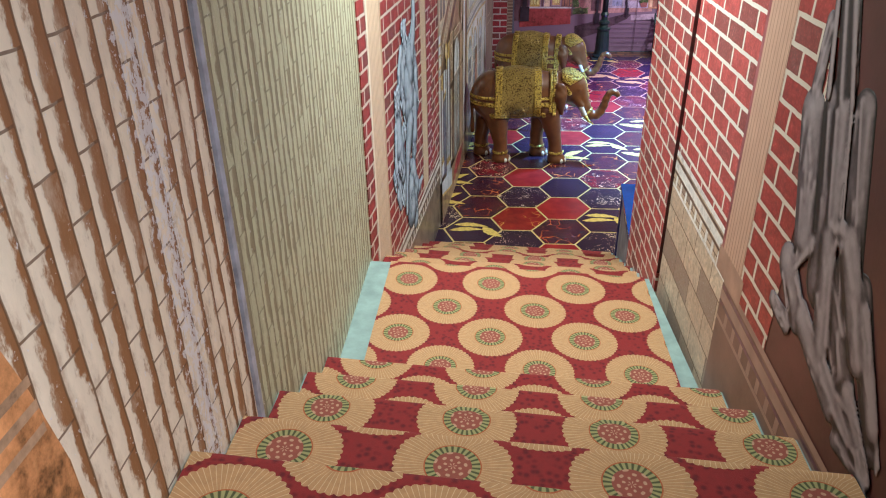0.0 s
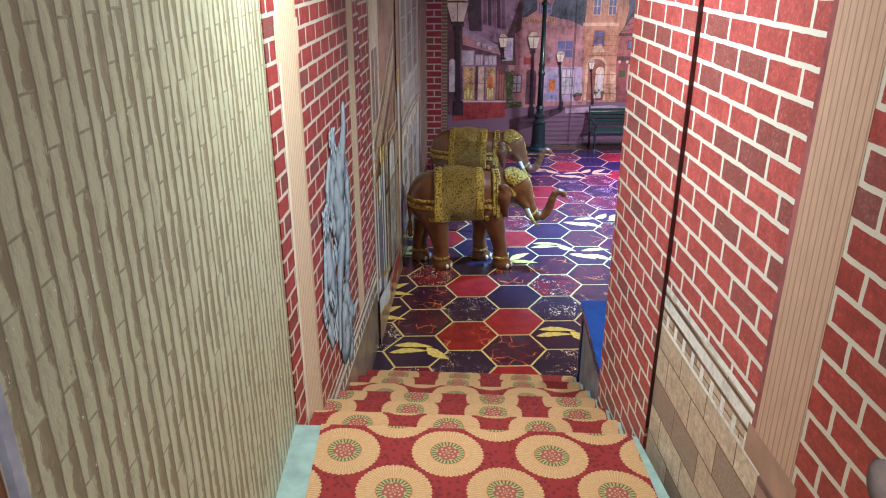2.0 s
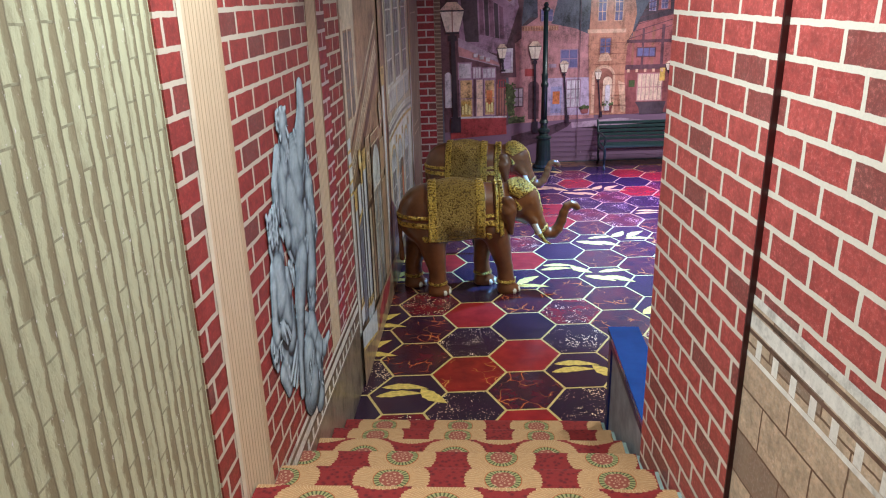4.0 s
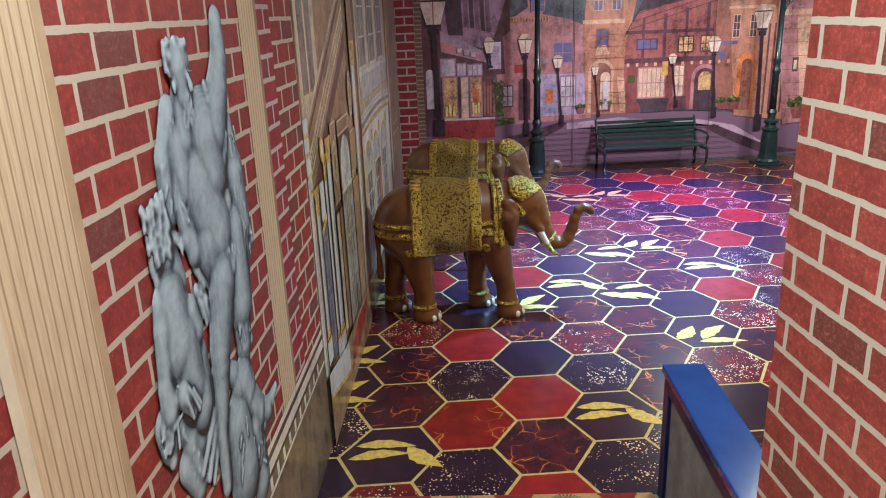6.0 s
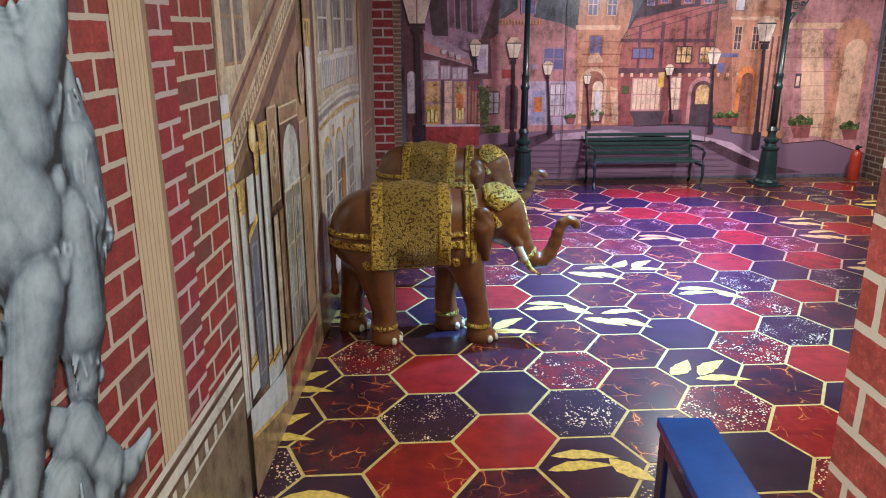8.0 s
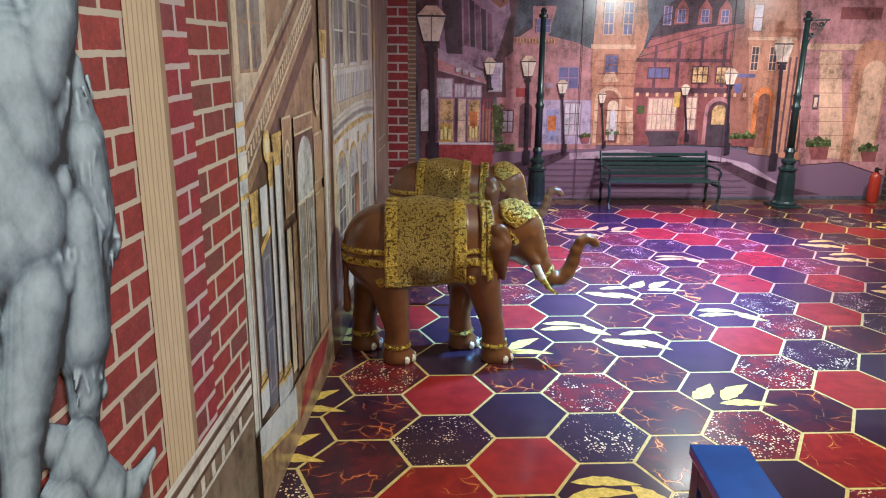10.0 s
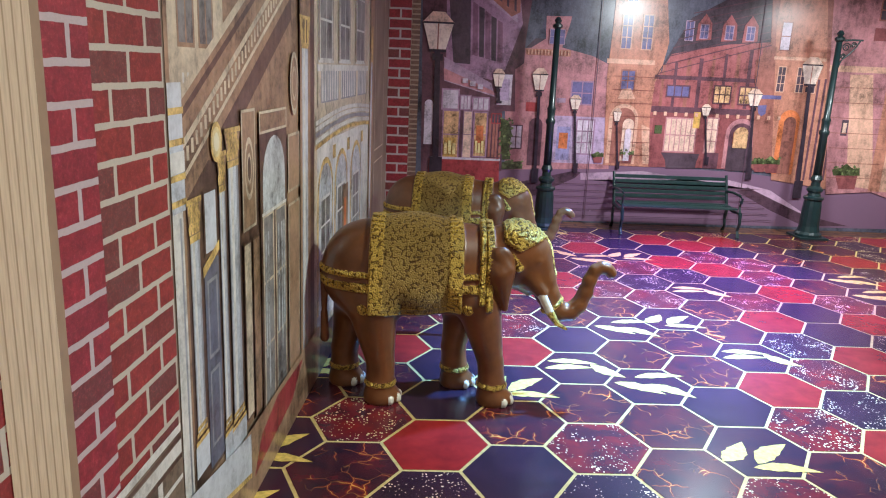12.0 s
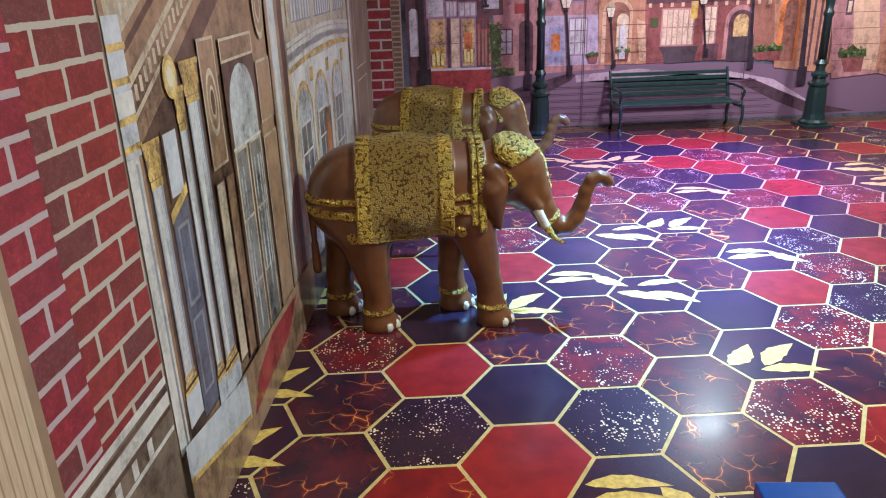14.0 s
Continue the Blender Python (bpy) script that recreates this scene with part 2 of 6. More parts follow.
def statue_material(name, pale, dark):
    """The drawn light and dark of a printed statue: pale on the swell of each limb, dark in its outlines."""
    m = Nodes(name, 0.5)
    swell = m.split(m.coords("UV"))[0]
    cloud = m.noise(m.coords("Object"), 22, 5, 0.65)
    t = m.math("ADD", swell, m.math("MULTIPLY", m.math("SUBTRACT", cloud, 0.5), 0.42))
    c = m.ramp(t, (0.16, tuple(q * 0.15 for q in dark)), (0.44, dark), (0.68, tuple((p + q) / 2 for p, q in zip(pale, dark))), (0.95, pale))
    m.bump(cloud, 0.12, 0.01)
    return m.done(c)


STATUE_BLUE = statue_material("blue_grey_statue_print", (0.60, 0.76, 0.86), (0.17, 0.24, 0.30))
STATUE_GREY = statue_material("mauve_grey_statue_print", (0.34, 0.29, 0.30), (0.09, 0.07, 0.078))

# floor print
GOLD_LINE = worn("gold_line_print", (0.60, 0.44, 0.17), 0.3, 20, 0.22)


def hex_print(name, base, deep, kind):
    m = Nodes(name, 0.27, coat=0.12)
    v = m.coords("Object")
    far = m.tree.nodes.new("ShaderNodeVectorMath")
    far.operation = "MULTIPLY_ADD"
    r = m.chance()
    comb = m.tree.nodes.new("ShaderNodeCombineXYZ")
    for i in range(3):
        m.put(comb, i, r)
    m.put(far, 0, comb.outputs[0])
    far.inputs[1].default_value = (37, 53, 11)
    m.put(far, 2, v)
    w = far.outputs[0]
    cloud = m.noise(w, 5.5, 4, 0.6, 0.3)
    c = m.mix(m.ramp(cloud, (0.35, 0.0), (0.68, 1.0)), deep, base)
    if kind == "lava":
        n = m.tree.nodes.new("ShaderNodeTexNoise")
        m.put(n, "Vector", w)
        m.put(n, "Scale", 7.0)
        a = m.tree.nodes.new("ShaderNodeVectorMath")
        a.operation = "MULTIPLY_ADD"
        m.put(a, 0, n.outputs["Color"])
        a.inputs[1].default_value = (0.16, 0.16, 0.0)
        m.put(a, 2, w)
        vein = m.voronoi(a.outputs[0], 7.5, "DISTANCE_TO_EDGE")
        patchy = m.noise(w, 4.5, 2)
        glow = m.math("MULTIPLY", m.ramp(vein, (0.0, 1.0), (0.08, 0.0)), m.ramp(patchy, (0.50, 0.0), (0.72, 1.0)))
        thin = m.math("MULTIPLY", m.ramp(vein, (0.0, 1.0), (0.016, 0.0)), m.ramp(patchy, (0.47, 0.0), (0.68, 1.0)))
        c = m.mix(glow, c, (0.42, 0.045, 0.012))
        c = m.mix(thin, c, (0.80, 0.42, 0.10))
    if kind == "glitter":
        cells = m.voronoi(w, 62)
        gate = m.noise(w, 6, 3)
        dots = m.math("MULTIPLY", m.math("LESS_THAN", cells, m.math("MULTIPLY", m.ramp(gate, (0.36, 0.0), (0.62, 1.0)), 0.40)), 1.0)
        pick = m.math("GREATER_THAN", m.split(m.voronoi(w, 62, out="Color"))[0], 0.35)
        c = m.mix(m.math("MULTIPLY", dots, pick), c, m.mix(m.noise(w, 90), (0.75, 0.42, 0.16), (0.85, 0.74, 0.55)))
    m.bump(m.noise(v, 2.2, 2), 0.05, 0.02)
    return m.done(c)


HEX = {
    "R": hex_print("plain_red_print", (0.34, 0.022, 0.020), (0.22, 0.014, 0.015), "plain"),
    "N": hex_print("plain_dark_print", (0.035, 0.016, 0.034), (0.022, 0.011, 0.024), "plain"),
    "L": hex_print("dark_lava_print", (0.10, 0.014, 0.020), (0.022, 0.010, 0.020), "lava"),
    "M": hex_print("red_lava_print", (0.28, 0.018, 0.015), (0.16, 0.010, 0.012), "lava"),
    "G": hex_print("dark_glitter_print", (0.042, 0.014, 0.030), (0.022, 0.010, 0.022), "glitter"),
    "H": hex_print("red_glitter_print", (0.22, 0.016, 0.018), (0.05, 0.012, 0.022), "glitter"),
    "F": hex_print("leafy_dark_print", (0.05, 0.014, 0.026), (0.025, 0.012, 0.028), "plain"),
}
LEAF = worn("gold_leaf_print", (0.72, 0.50, 0.13), 0.45, 30, 0.25)

# elephants
RESIN = worn("polished_brown_resin", (0.175, 0.062, 0.020), 0.45, 7, 0.34, coat=0.2, relief=0.05)
IVORY = worn("ivory_paint", (0.72, 0.66, 0.55), 0.2, 30, 0.35)


def gilt(name, pale, dark, scale, turns, rub):
    """Raised scrollwork: rings round scattered centres, bright on the ridges and brown in the hollows."""
    m = Nodes(name, 0.34, 0.65)
    v = m.coords("Object")
    n = m.tree.nodes.new("ShaderNodeTexNoise")
    m.put(n, "Vector", v)
    m.put(n, "Scale", scale * 0.8)
    w = m.tree.nodes.new("ShaderNodeVectorMath")
    w.operation = "MULTIPLY_ADD"
    m.put(w, 0, n.outputs["Color"])
    w.inputs[1].default_value = (0.9 / scale,) * 3
    m.put(w, 2, v)
    ring = m.math("ABSOLUTE", m.math("SINE", m.math("MULTIPLY", m.voronoi(w.outputs[0], scale), turns)))
    bead = m.voronoi(v, scale * 4.5)
    h = m.math("ADD", m.math("MULTIPLY", ring, 0.7), m.math("MULTIPLY", m.math("SUBTRACT", 0.6, bead), 0.5))
    wear = m.math("MULTIPLY", m.math("SUBTRACT", m.noise(v, 6, 4, 0.65), 0.5), rub)
    c = m.ramp(m.math("ADD", h, wear), (0.10, tuple(q * 0.45 for q in dark)), (0.30, dark), (0.52, pale), (0.95, tuple(min(1, p * 1.35) for p in pale)))
    m.bump(h, 1.0, 0.012)
    return m.done(c)


GILT_CLOTH = gilt("rubbed_gilt_relief", (0.40, 0.26, 0.068), (0.23, 0.125, 0.035), 58, 4.0, 0.9)
GILT = gilt("bright_gilt_relief", (0.62, 0.41, 0.085), (0.27, 0.145, 0.03), 52, 4.0, 0.2)

# ---- mesh helpers ----


def link(name, verts, faces, mats, parent=None, label="", smooth=False, uv=None, index=None):
    """One mesh object from plain lists; uv(vertex) gives metres for prints."""
    me = bpy.data.meshes.new(name)
    me.from_pydata([tuple(v) for v in verts], [], [tuple(f) for f in faces])
    for mat in mats if isinstance(mats, (list, tuple)) else [mats]:
        me.materials.append(mat)
    if uv:
        lay = me.uv_layers.new(name="UVMap")
        for lp in me.loops:
            lay.data[lp.index].uv = uv(me.vertices[lp.vertex_index].co, lp.vertex_index)
    if index is not None:
        me.polygons.foreach_set("material_index", index)
    if smooth:
        me.polygons.foreach_set("use_smooth", [True] * len(me.polygons))
    me.update()
    ob = new(name, me)
    if parent:
        ob.parent = parent
    if label:
        ob["label"] = label
    return ob


def part(name, bm, material, parent=None, label="", smooth=False):
    me = bpy.data.meshes.new(name)
    bm.to_mesh(me)
    bm.free()
    me.materials.append(material)
    if smooth:
        me.polygons.foreach_set("use_smooth", [True] * len(me.polygons))
    ob = new(name, me)
    if parent:
        ob.parent = parent
    if label:
        ob["label"] = label
    return ob


def add_box(bm, lo, hi, bevel=0.0, m=None):
    b = bmesh.new()
    bmesh.ops.create_cube(b, size=1)
    for v in b.verts:
        v.co = Vector([lo[i] + (v.co[i] + 0.5) * (hi[i] - lo[i]) for i in range(3)])
    if bevel:
        bmesh.ops.bevel(b, geom=b.edges[:], offset=bevel, segments=2, affect="EDGES", profile=0.6)
    if m:
        b.transform(m)
    me = bpy.data.meshes.new("piece")
    b.to_mesh(me)
    b.free()
    bm.from_mesh(me)
    bpy.data.meshes.remove(me)


def box(name, lo, hi, material, parent=None, label="", bevel=0.0, m=None):
    bm = bmesh.new()
    add_box(bm, lo, hi, bevel, m)
    return part(name, bm, material, parent, label)


def wall_box(name, lo, hi, material, along):
    """A wall block whose print runs in metres along the axis and up."""
    x0, y0, z0 = lo
    x1, y1, z1 = hi
    c = [(x, y, z) for x in (x0, x1) for y in (y0, y1) for z in (z0, z1)]
    f = [(0, 1, 3, 2), (4, 6, 7, 5), (0, 4, 5, 1), (2, 3, 7, 6), (0, 2, 6, 4), (1, 5, 7, 3)]
    return link(name, c, f, material, uv=lambda p, i: (p[1] if along == "y" else p[0], p[2]))


def lathe(bm, profile, sides=20, m=None):
    """profile: rows of radius and height."""
    b = bmesh.new()
    rings = [[b.verts.new((r * math.cos(2 * math.pi * k / sides), r * math.sin(2 * math.pi * k / sides), z)) for k in range(sides)] for r, z in profile]
    for lo, hi in zip(rings, rings[1:]):
        for k in range(sides):
            b.faces.new((lo[k], lo[(k + 1) % sides], hi[(k + 1) % sides], hi[k]))
    b.faces.new(rings[0][::-1])
    b.faces.new(rings[-1])
    if m:
        b.transform(m)
    me = bpy.data.meshes.new("piece")
    b.to_mesh(me)
    b.free()
    bm.from_mesh(me)
    bpy.data.meshes.remove(me)


def tube(bm, points, radius, sides=8):
    pts = [Vector(p) for p in points]
    rings = []
    side = Vector((0.13, 0.97, 0.21))
    for i, p in enumerate(pts):
        d = (pts[min(i + 1, len(pts) - 1)] - pts[max(i - 1, 0)]).normalized()
        u = d.cross(side).normalized()
        w = d.cross(u)
        rad = radius[i] if isinstance(radius, (list, tuple)) else radius
        rings.append([bm.verts.new(p + rad * (u * math.cos(2 * math.pi * k / sides) + w * math.sin(2 * math.pi * k / sides))) for k in range(sides)])
    for lo, hi in zip(rings, rings[1:]):
        for k in range(sides):
            bm.faces.new((lo[k], lo[(k + 1) % sides], hi[(k + 1) % sides], hi[k]))
    bm.faces.new(rings[0][::-1])
    bm.faces.new(rings[-1])


def surface(field, lo, hi, step):
    """Smooth skin where the field crosses zero: verts and quads."""
    axes = [np.arange(a, b + step, step) for a, b in zip(lo, hi)]
    gx, gy, gz = np.meshgrid(*axes, indexing="ij")
    f = field(gx, gy, gz)
    inside = f < 0
    nx, ny, nz = f.shape
    corner = [(i, j, k) for i in (0, 1) for j in (0, 1) for k in (0, 1)]
    cut = lambda a, c: a[c[0]:nx - 1 + c[0], c[1]:ny - 1 + c[1], c[2]:nz - 1 + c[2]]
    count = sum(cut(inside, c).astype(int) for c in corner)
    live = (count > 0) & (count < 8)
    number = -np.ones(live.shape, int)
    number[live] = np.arange(live.sum())
    total, hits = np.zeros((live.sum(), 3)), np.zeros(live.sum())
    vals = {c: cut(f, c)[live] for c in corner}
    for a in corner:
        for ax in range(3):
            if a[ax] == 0:
                b = tuple(1 if q == ax else a[q] for q in range(3))
                va, vb = vals[a], vals[b]
                ok = (va < 0) != (vb < 0)
                s = np.where(ok, va / np.where(ok, va - vb, 1), 0)
                p = np.tile(np.array(a, float), (len(va), 1))
                p[:, ax] += s
                total[ok] += p[ok]
                hits += ok
    base = np.argwhere(live)
    verts = np.array(lo) + step * (base + total / hits[:, None])
    quads = []
    for ax in range(3):
        u, v = (ax + 1) % 3, (ax + 2) % 3
        sl = [slice(0, n - 1) for n in f.shape]
        sh = list(sl)
        sl[ax], sh[ax] = slice(0, f.shape[ax] - 1), slice(1, f.shape[ax])
        a, b = inside[tuple(sl)], inside[tuple(sh)]
        for flip, where in ((False, a & ~b), (True, b & ~a)):
            g = np.argwhere(where)
            g = g[(g[:, u] > 0) & (g[:, v] > 0)]
            at = lambda du, dv: number[tuple((g - np.eye(3, dtype=int)[u] * du - np.eye(3, dtype=int)[v] * dv).T)]
            q = np.stack([at(0, 0), at(1, 0), at(1, 1), at(0, 1)], 1)
            quads.append(q[:, ::-1] if flip else q)
    quads = np.concatenate(quads)
    return verts, quads[(quads >= 0).all(1)]


def blend(a, b, k):
    h = np.clip(0.5 + 0.5 * (b - a) / k, 0, 1)
    return b * (1 - h) + a * h - k * h * (1 - h)


def ball(x, y, z, c, r):
    d = np.sqrt(((x - c[0]) / r[0]) ** 2 + ((y - c[1]) / r[1]) ** 2 + ((z - c[2]) / r[2]) ** 2)
    return (d - 1) * min(r)


def limb(x, y, z, a, b, ra, rb):
    a, b = np.array(a, float), np.array(b, float)
    d = b - a
    s = np.clip(((x - a[0]) * d[0] + (y - a[1]) * d[1] + (z - a[2]) * d[2]) / (d @ d), 0, 1)
    return np.sqrt((x - a[0] - s * d[0]) ** 2 + (y - a[1] - s * d[1]) ** 2 + (z - a[2] - s * d[2]) ** 2) - (ra + (rb - ra) * s)


# ---- structure ----
STONE_X, RIGHT_X, BEND_Y, LEAN_X = -0.645, 1.145, 4.158, 0.083
LANDING, MURAL_Y, SIDE_X, HALL_TOP, STAIR_TOP = 1.122, 14.3, 7.32, 3.3, 4.4


def left_x(y):
    return -0.638 + LEAN_X * (y - BEND_Y)


def right_x(y):
    return 1.12 + LEAN_X * (y - 4.9)


def pier_x(y):
    return 1.126 + 0.005 * (y - 4.05)


def slab(name, corners, z0, z1, material, uv=None):
    """A block on any outline in plan."""
    n = len(corners)
    v = [(x, y, z0) for x, y in corners] + [(x, y, z1) for x, y in corners]
    f = [tuple(range(n))[::-1], tuple(range(n, 2 * n))] + [(i, (i + 1) % n, n + (i + 1) % n, n + i) for i in range(n)]
    return link(name, v, f, material, uv=uv)


def setting(ob, label, category):
    return tagged(ob, label, category, kind="structure")


setting(slab("floor", [(-1.2, 5.4), (SIDE_X + 0.2, 5.4), (SIDE_X + 0.2, MURAL_Y + 0.2), (-1.2, MURAL_Y + 0.2)], -0.2, 0.0, GOLD_LINE), "vinyl floor sheet printed with dark and red hexagons", "floor")
setting(slab("ceiling", [(-1.2, 5.2), (SIDE_X + 0.2, 5.2), (SIDE_X + 0.2, MURAL_Y + 0.2), (-1.2, MURAL_Y + 0.2)], HALL_TOP, HALL_TOP + 0.15, CEILING), "plain painted hall ceiling", "ceiling")
setting(slab("ceiling_upper", [(-1.2, -2.0), (2.6, -2.0), (2.6, 5.2), (-1.2, 5.2)], STAIR_TOP, STAIR_TOP + 0.15, CEILING), "plain painted ceiling above the stairs", "ceiling")
setting(slab("wall_drop", [(-1.2, 5.2), (SIDE_X + 0.2, 5.2), (SIDE_X + 0.2, 5.3), (-1.2, 5.3)], HALL_TOP + 0.15, STAIR_TOP, PLASTER), "plain wall above the hall opening", "wall")

# stair wall, beige and brown stone prints
setting(wall_box("wall_stair_brown", (STONE_X - 0.15, -2.0, -0.2), (STONE_X, 1.955, STAIR_TOP), STONE_BROWN, "y"), "wall papered with brown split stone print, flaking white", "wall")
setting(wall_box("wall_stair_beige", (STONE_X - 0.15, 1.985, -0.2), (STONE_X, BEND_Y, STAIR_TOP), STONE_BEIGE, "y"), "wall papered with pale beige split stone print", "wall")
setting(wall_box("wall_back", (-1.2, -2.15, -0.2), (2.6, -2.0, STAIR_TOP), PLASTER, "x"), "plain plaster wall behind the stairs", "wall")
setting(box("trim", (STONE_X - 0.01, 1.953, 1.7), (STONE_X + 0.012, 1.987, STAIR_TOP), TRIM_BLUE, bevel=0.004), "worn grey blue joint strip on the stone wall", "trim")


def lean_wall(name, y0, y1, z0, z1, material, x_of, thick):
    c = [(x_of(y0), y0), (x_of(y1), y1), (x_of(y1) + thick, y1), (x_of(y0) + thick, y0)]
    return slab(name, c if thick > 0 else c[::-1], z0, z1, material, uv=lambda p, i: (p[1], p[2]))


setting(lean_wall("wall_left", BEND_Y, 6.88, -0.2, STAIR_TOP, BRICK, left_x, -0.15), "wall papered with red brick print", "wall")
PALACE_BASE = worn("taupe_print", (0.27, 0.20, 0.15), 0.45, 3, 0.4)
palace = setting(lean_wall("wall_palace", 6.88, MURAL_Y, -0.2, STAIR_TOP, PALACE_BASE, left_x, -0.15), "wall papered with a printed palace front of pale columns and gilt", "wall")

# right side of the stairs
setting(wall_box("wall_right_brick", (RIGHT_X, 2.78, -0.2), (RIGHT_X + 0.15, 4.09, STAIR_TOP), BRICK_PALE, "y"), "wall papered with pale red brick print above a stone dado", "wall")
setting(wall_box("wall_right_maroon", (RIGHT_X, -2.0, -0.2), (RIGHT_X + 0.15, 2.778, STAIR_TOP), MAROON, "y"), "wall papered with dark maroon print", "wall")
pier = setting(lean_wall("wall_pier", 4.05, 4.985, -0.2, STAIR_TOP, BRICK_PALE, pier_x, 0.13), "projecting wall panel papered with red brick print", "wall")
lip = setting(lean_wall("trim_pier", 4.042, 4.05, LANDING, STAIR_TOP, worn("dark_red_edge", (0.06, 0.01, 0.012), 0.4, 20, 0.5), pier_x, 0.1), "dark red edge of the brick panel", "trim")
setting(wall_box("wall_right_gap", (1.18, 4.09, -0.2), (1.3, 4.2, STAIR_TOP), PLASTER, "y"), "plain wall behind the brick panel", "wall")

# hall
setting(wall_box("wall_far", (-1.2, MURAL_Y, -0.2), (SIDE_X + 0.2, MURAL_Y + 0.15, HALL_TOP), PLASTER, "x"), "far wall behind the street picture", "wall")
setting(wall_box("wall_side", (SIDE_X, 4.8, -0.2), (SIDE_X + 0.15, MURAL_Y, HALL_TOP), BRICK_DARK, "y"), "side wall papered with dark brown brick print", "wall")
setting(wall_box("wall_hall_front", (1.26, 5.0, -0.2), (SIDE_X, 5.15, STAIR_TOP), BRICK_PALE, "x"), "wall papered with red brick print beside the stairs", "wall")

# stairs: plain blocks under one carpet
UP_NOSE = [(2.81 - 0.345 * k, LANDING + 0.185 * (k + 1)) for k in range(5)]
DOWN_NOSE = [(4.075 + 0.348 * k, LANDING - 0.1603 * k) for k in range(7)]
SKEW = -0.08
stairs = setting(new("stairs"), "two flights of stairs with a landing between", "stairs")
def plan_step(y0, y1, top, x0, x1):
    """A step block whose edges follow the turn of the flight."""
    c = [(x0(y0), y0), (x1(y0), y0), (x1(y1), y1), (x0(y1), y1)]
    return slab("step", [(x, y + SKEW * (x - 0.15)) for x, y in c], -0.2, top, CEMENT)


for k, (y, z) in enumerate(UP_NOSE):
    plan_step(y - 0.345 if k < 4 else -1.9, y - 0.012, z - 0.014, lambda q: STONE_X, lambda q: RIGHT_X).parent = stairs
plan_step(2.79, 4.065, LANDING - 0.014, lambda q: STONE_X, lambda q: RIGHT_X if q < 4.0 else right_x(q) + 0.02).parent = stairs
for k, (y, z) in enumerate(DOWN_NOSE[1:]):
    yb = DOWN_NOSE[k][0]
    plan_step(yb - 0.014, y - 0.012, z - 0.014, left_x, lambda q: right_x(q) + 0.01).parent = stairs

UP_PRINT = (-0.035, -0.205, -0.34, -0.475, -0.6)
DOWN_PRINT = (0.0, 0.109, 0.005, 0.15, 0.18, 0.30, 0.485)


def carpet_strip():
    """The carpet follows treads, rounded noses and risers; its print runs along the strip."""
    line = []

    def tread(y0, y1, z, zb, shift):
        steps = 3
        for i in range(steps):
            line.append((y0 + (y1 - 0.05 - y0) * i / (steps - 1), z, y0 + (y1 - 0.05 - y0) * i / (steps - 1) + shift))
        for dy, dz in ((-0.03, 0), (-0.012, -0.003), (-0.002, -0.012), (0, -0.03), (-0.006, -(z - zb) / 2), (-0.005, -(z - zb) + 0.01)):
            line.append((y1 + dy, z + dz, y1 - 0.03 + 0.03 + dy * 0.5 - dz * 0.8 + shift))

    tread(-1.9, UP_NOSE[4][0], UP_NOSE[4][1], UP_NOSE[3][1], UP_PRINT[4])
    for k in range(3, -1, -1):
        tread(UP_NOSE[k + 1][0] + 0.004, UP_NOSE[k][0], UP_NOSE[k][1], UP_NOSE[k - 1][1] if k else LANDING, UP_PRINT[k])
    tread(UP_NOSE[0][0] + 0.004, DOWN_NOSE[0][0], LANDING, DOWN_NOSE[1][1], 0.0)
    for k in range(1, 7):
        tread(DOWN_NOSE[k - 1][0] + 0.004, DOWN_NOSE[k][0], DOWN_NOSE[k][1], DOWN_NOSE[k + 1][1] if k < 6 else 0.002, DOWN_PRINT[k])
    n = 30
    verts, uvs, faces = [], [], []
    for i, (y, z, v) in enumerate(line):
        if z > LANDING + 0.01:
            x0, x1 = STONE_X + 0.008, RIGHT_X - 0.016
        elif y < 4.08 and z > LANDING - 0.05:
            x0, x1 = STONE_X + 0.135, RIGHT_X - 0.105
        else:
            x0, x1 = left_x(y) + 0.01, right_x(y) - 0.012
        for j in range(n + 1):
            x = x0 + (x1 - x0) * j / n
            if j in (0, n):
                x += 0.008 * noise.noise((y * 9, z * 9, j))
            ys = y + SKEW * (x - 0.15) * (1.0 if z > LANDING + 0.01 or y > 3.95 else 0.35)
            verts.append((x, ys + 0.003 * noise.noise((x * 5, y * 3, 2)), z + 0.003 * noise.noise((x * 6, y * 7, z * 5))))
            u = x - LEAN_X * (y - 4.075) if y > 4.075 else x + (0.03 - 0.06 * (y - 2.82) if z > LANDING + 0.01 else 0)
            uvs.append((u, v))
    for i in range(len(line) - 1):
        for j in range(n):
            a = i * (n + 1) + j
            faces.append((a, a + 1, a + n + 2, a + n + 1))
    return link("stair_carpet", verts, faces, CARPET, smooth=True, uv=lambda p, i: uvs[i])


tagged(carpet_strip(), "red carpet with cream fan rosettes laid over the stairs", "carpet")

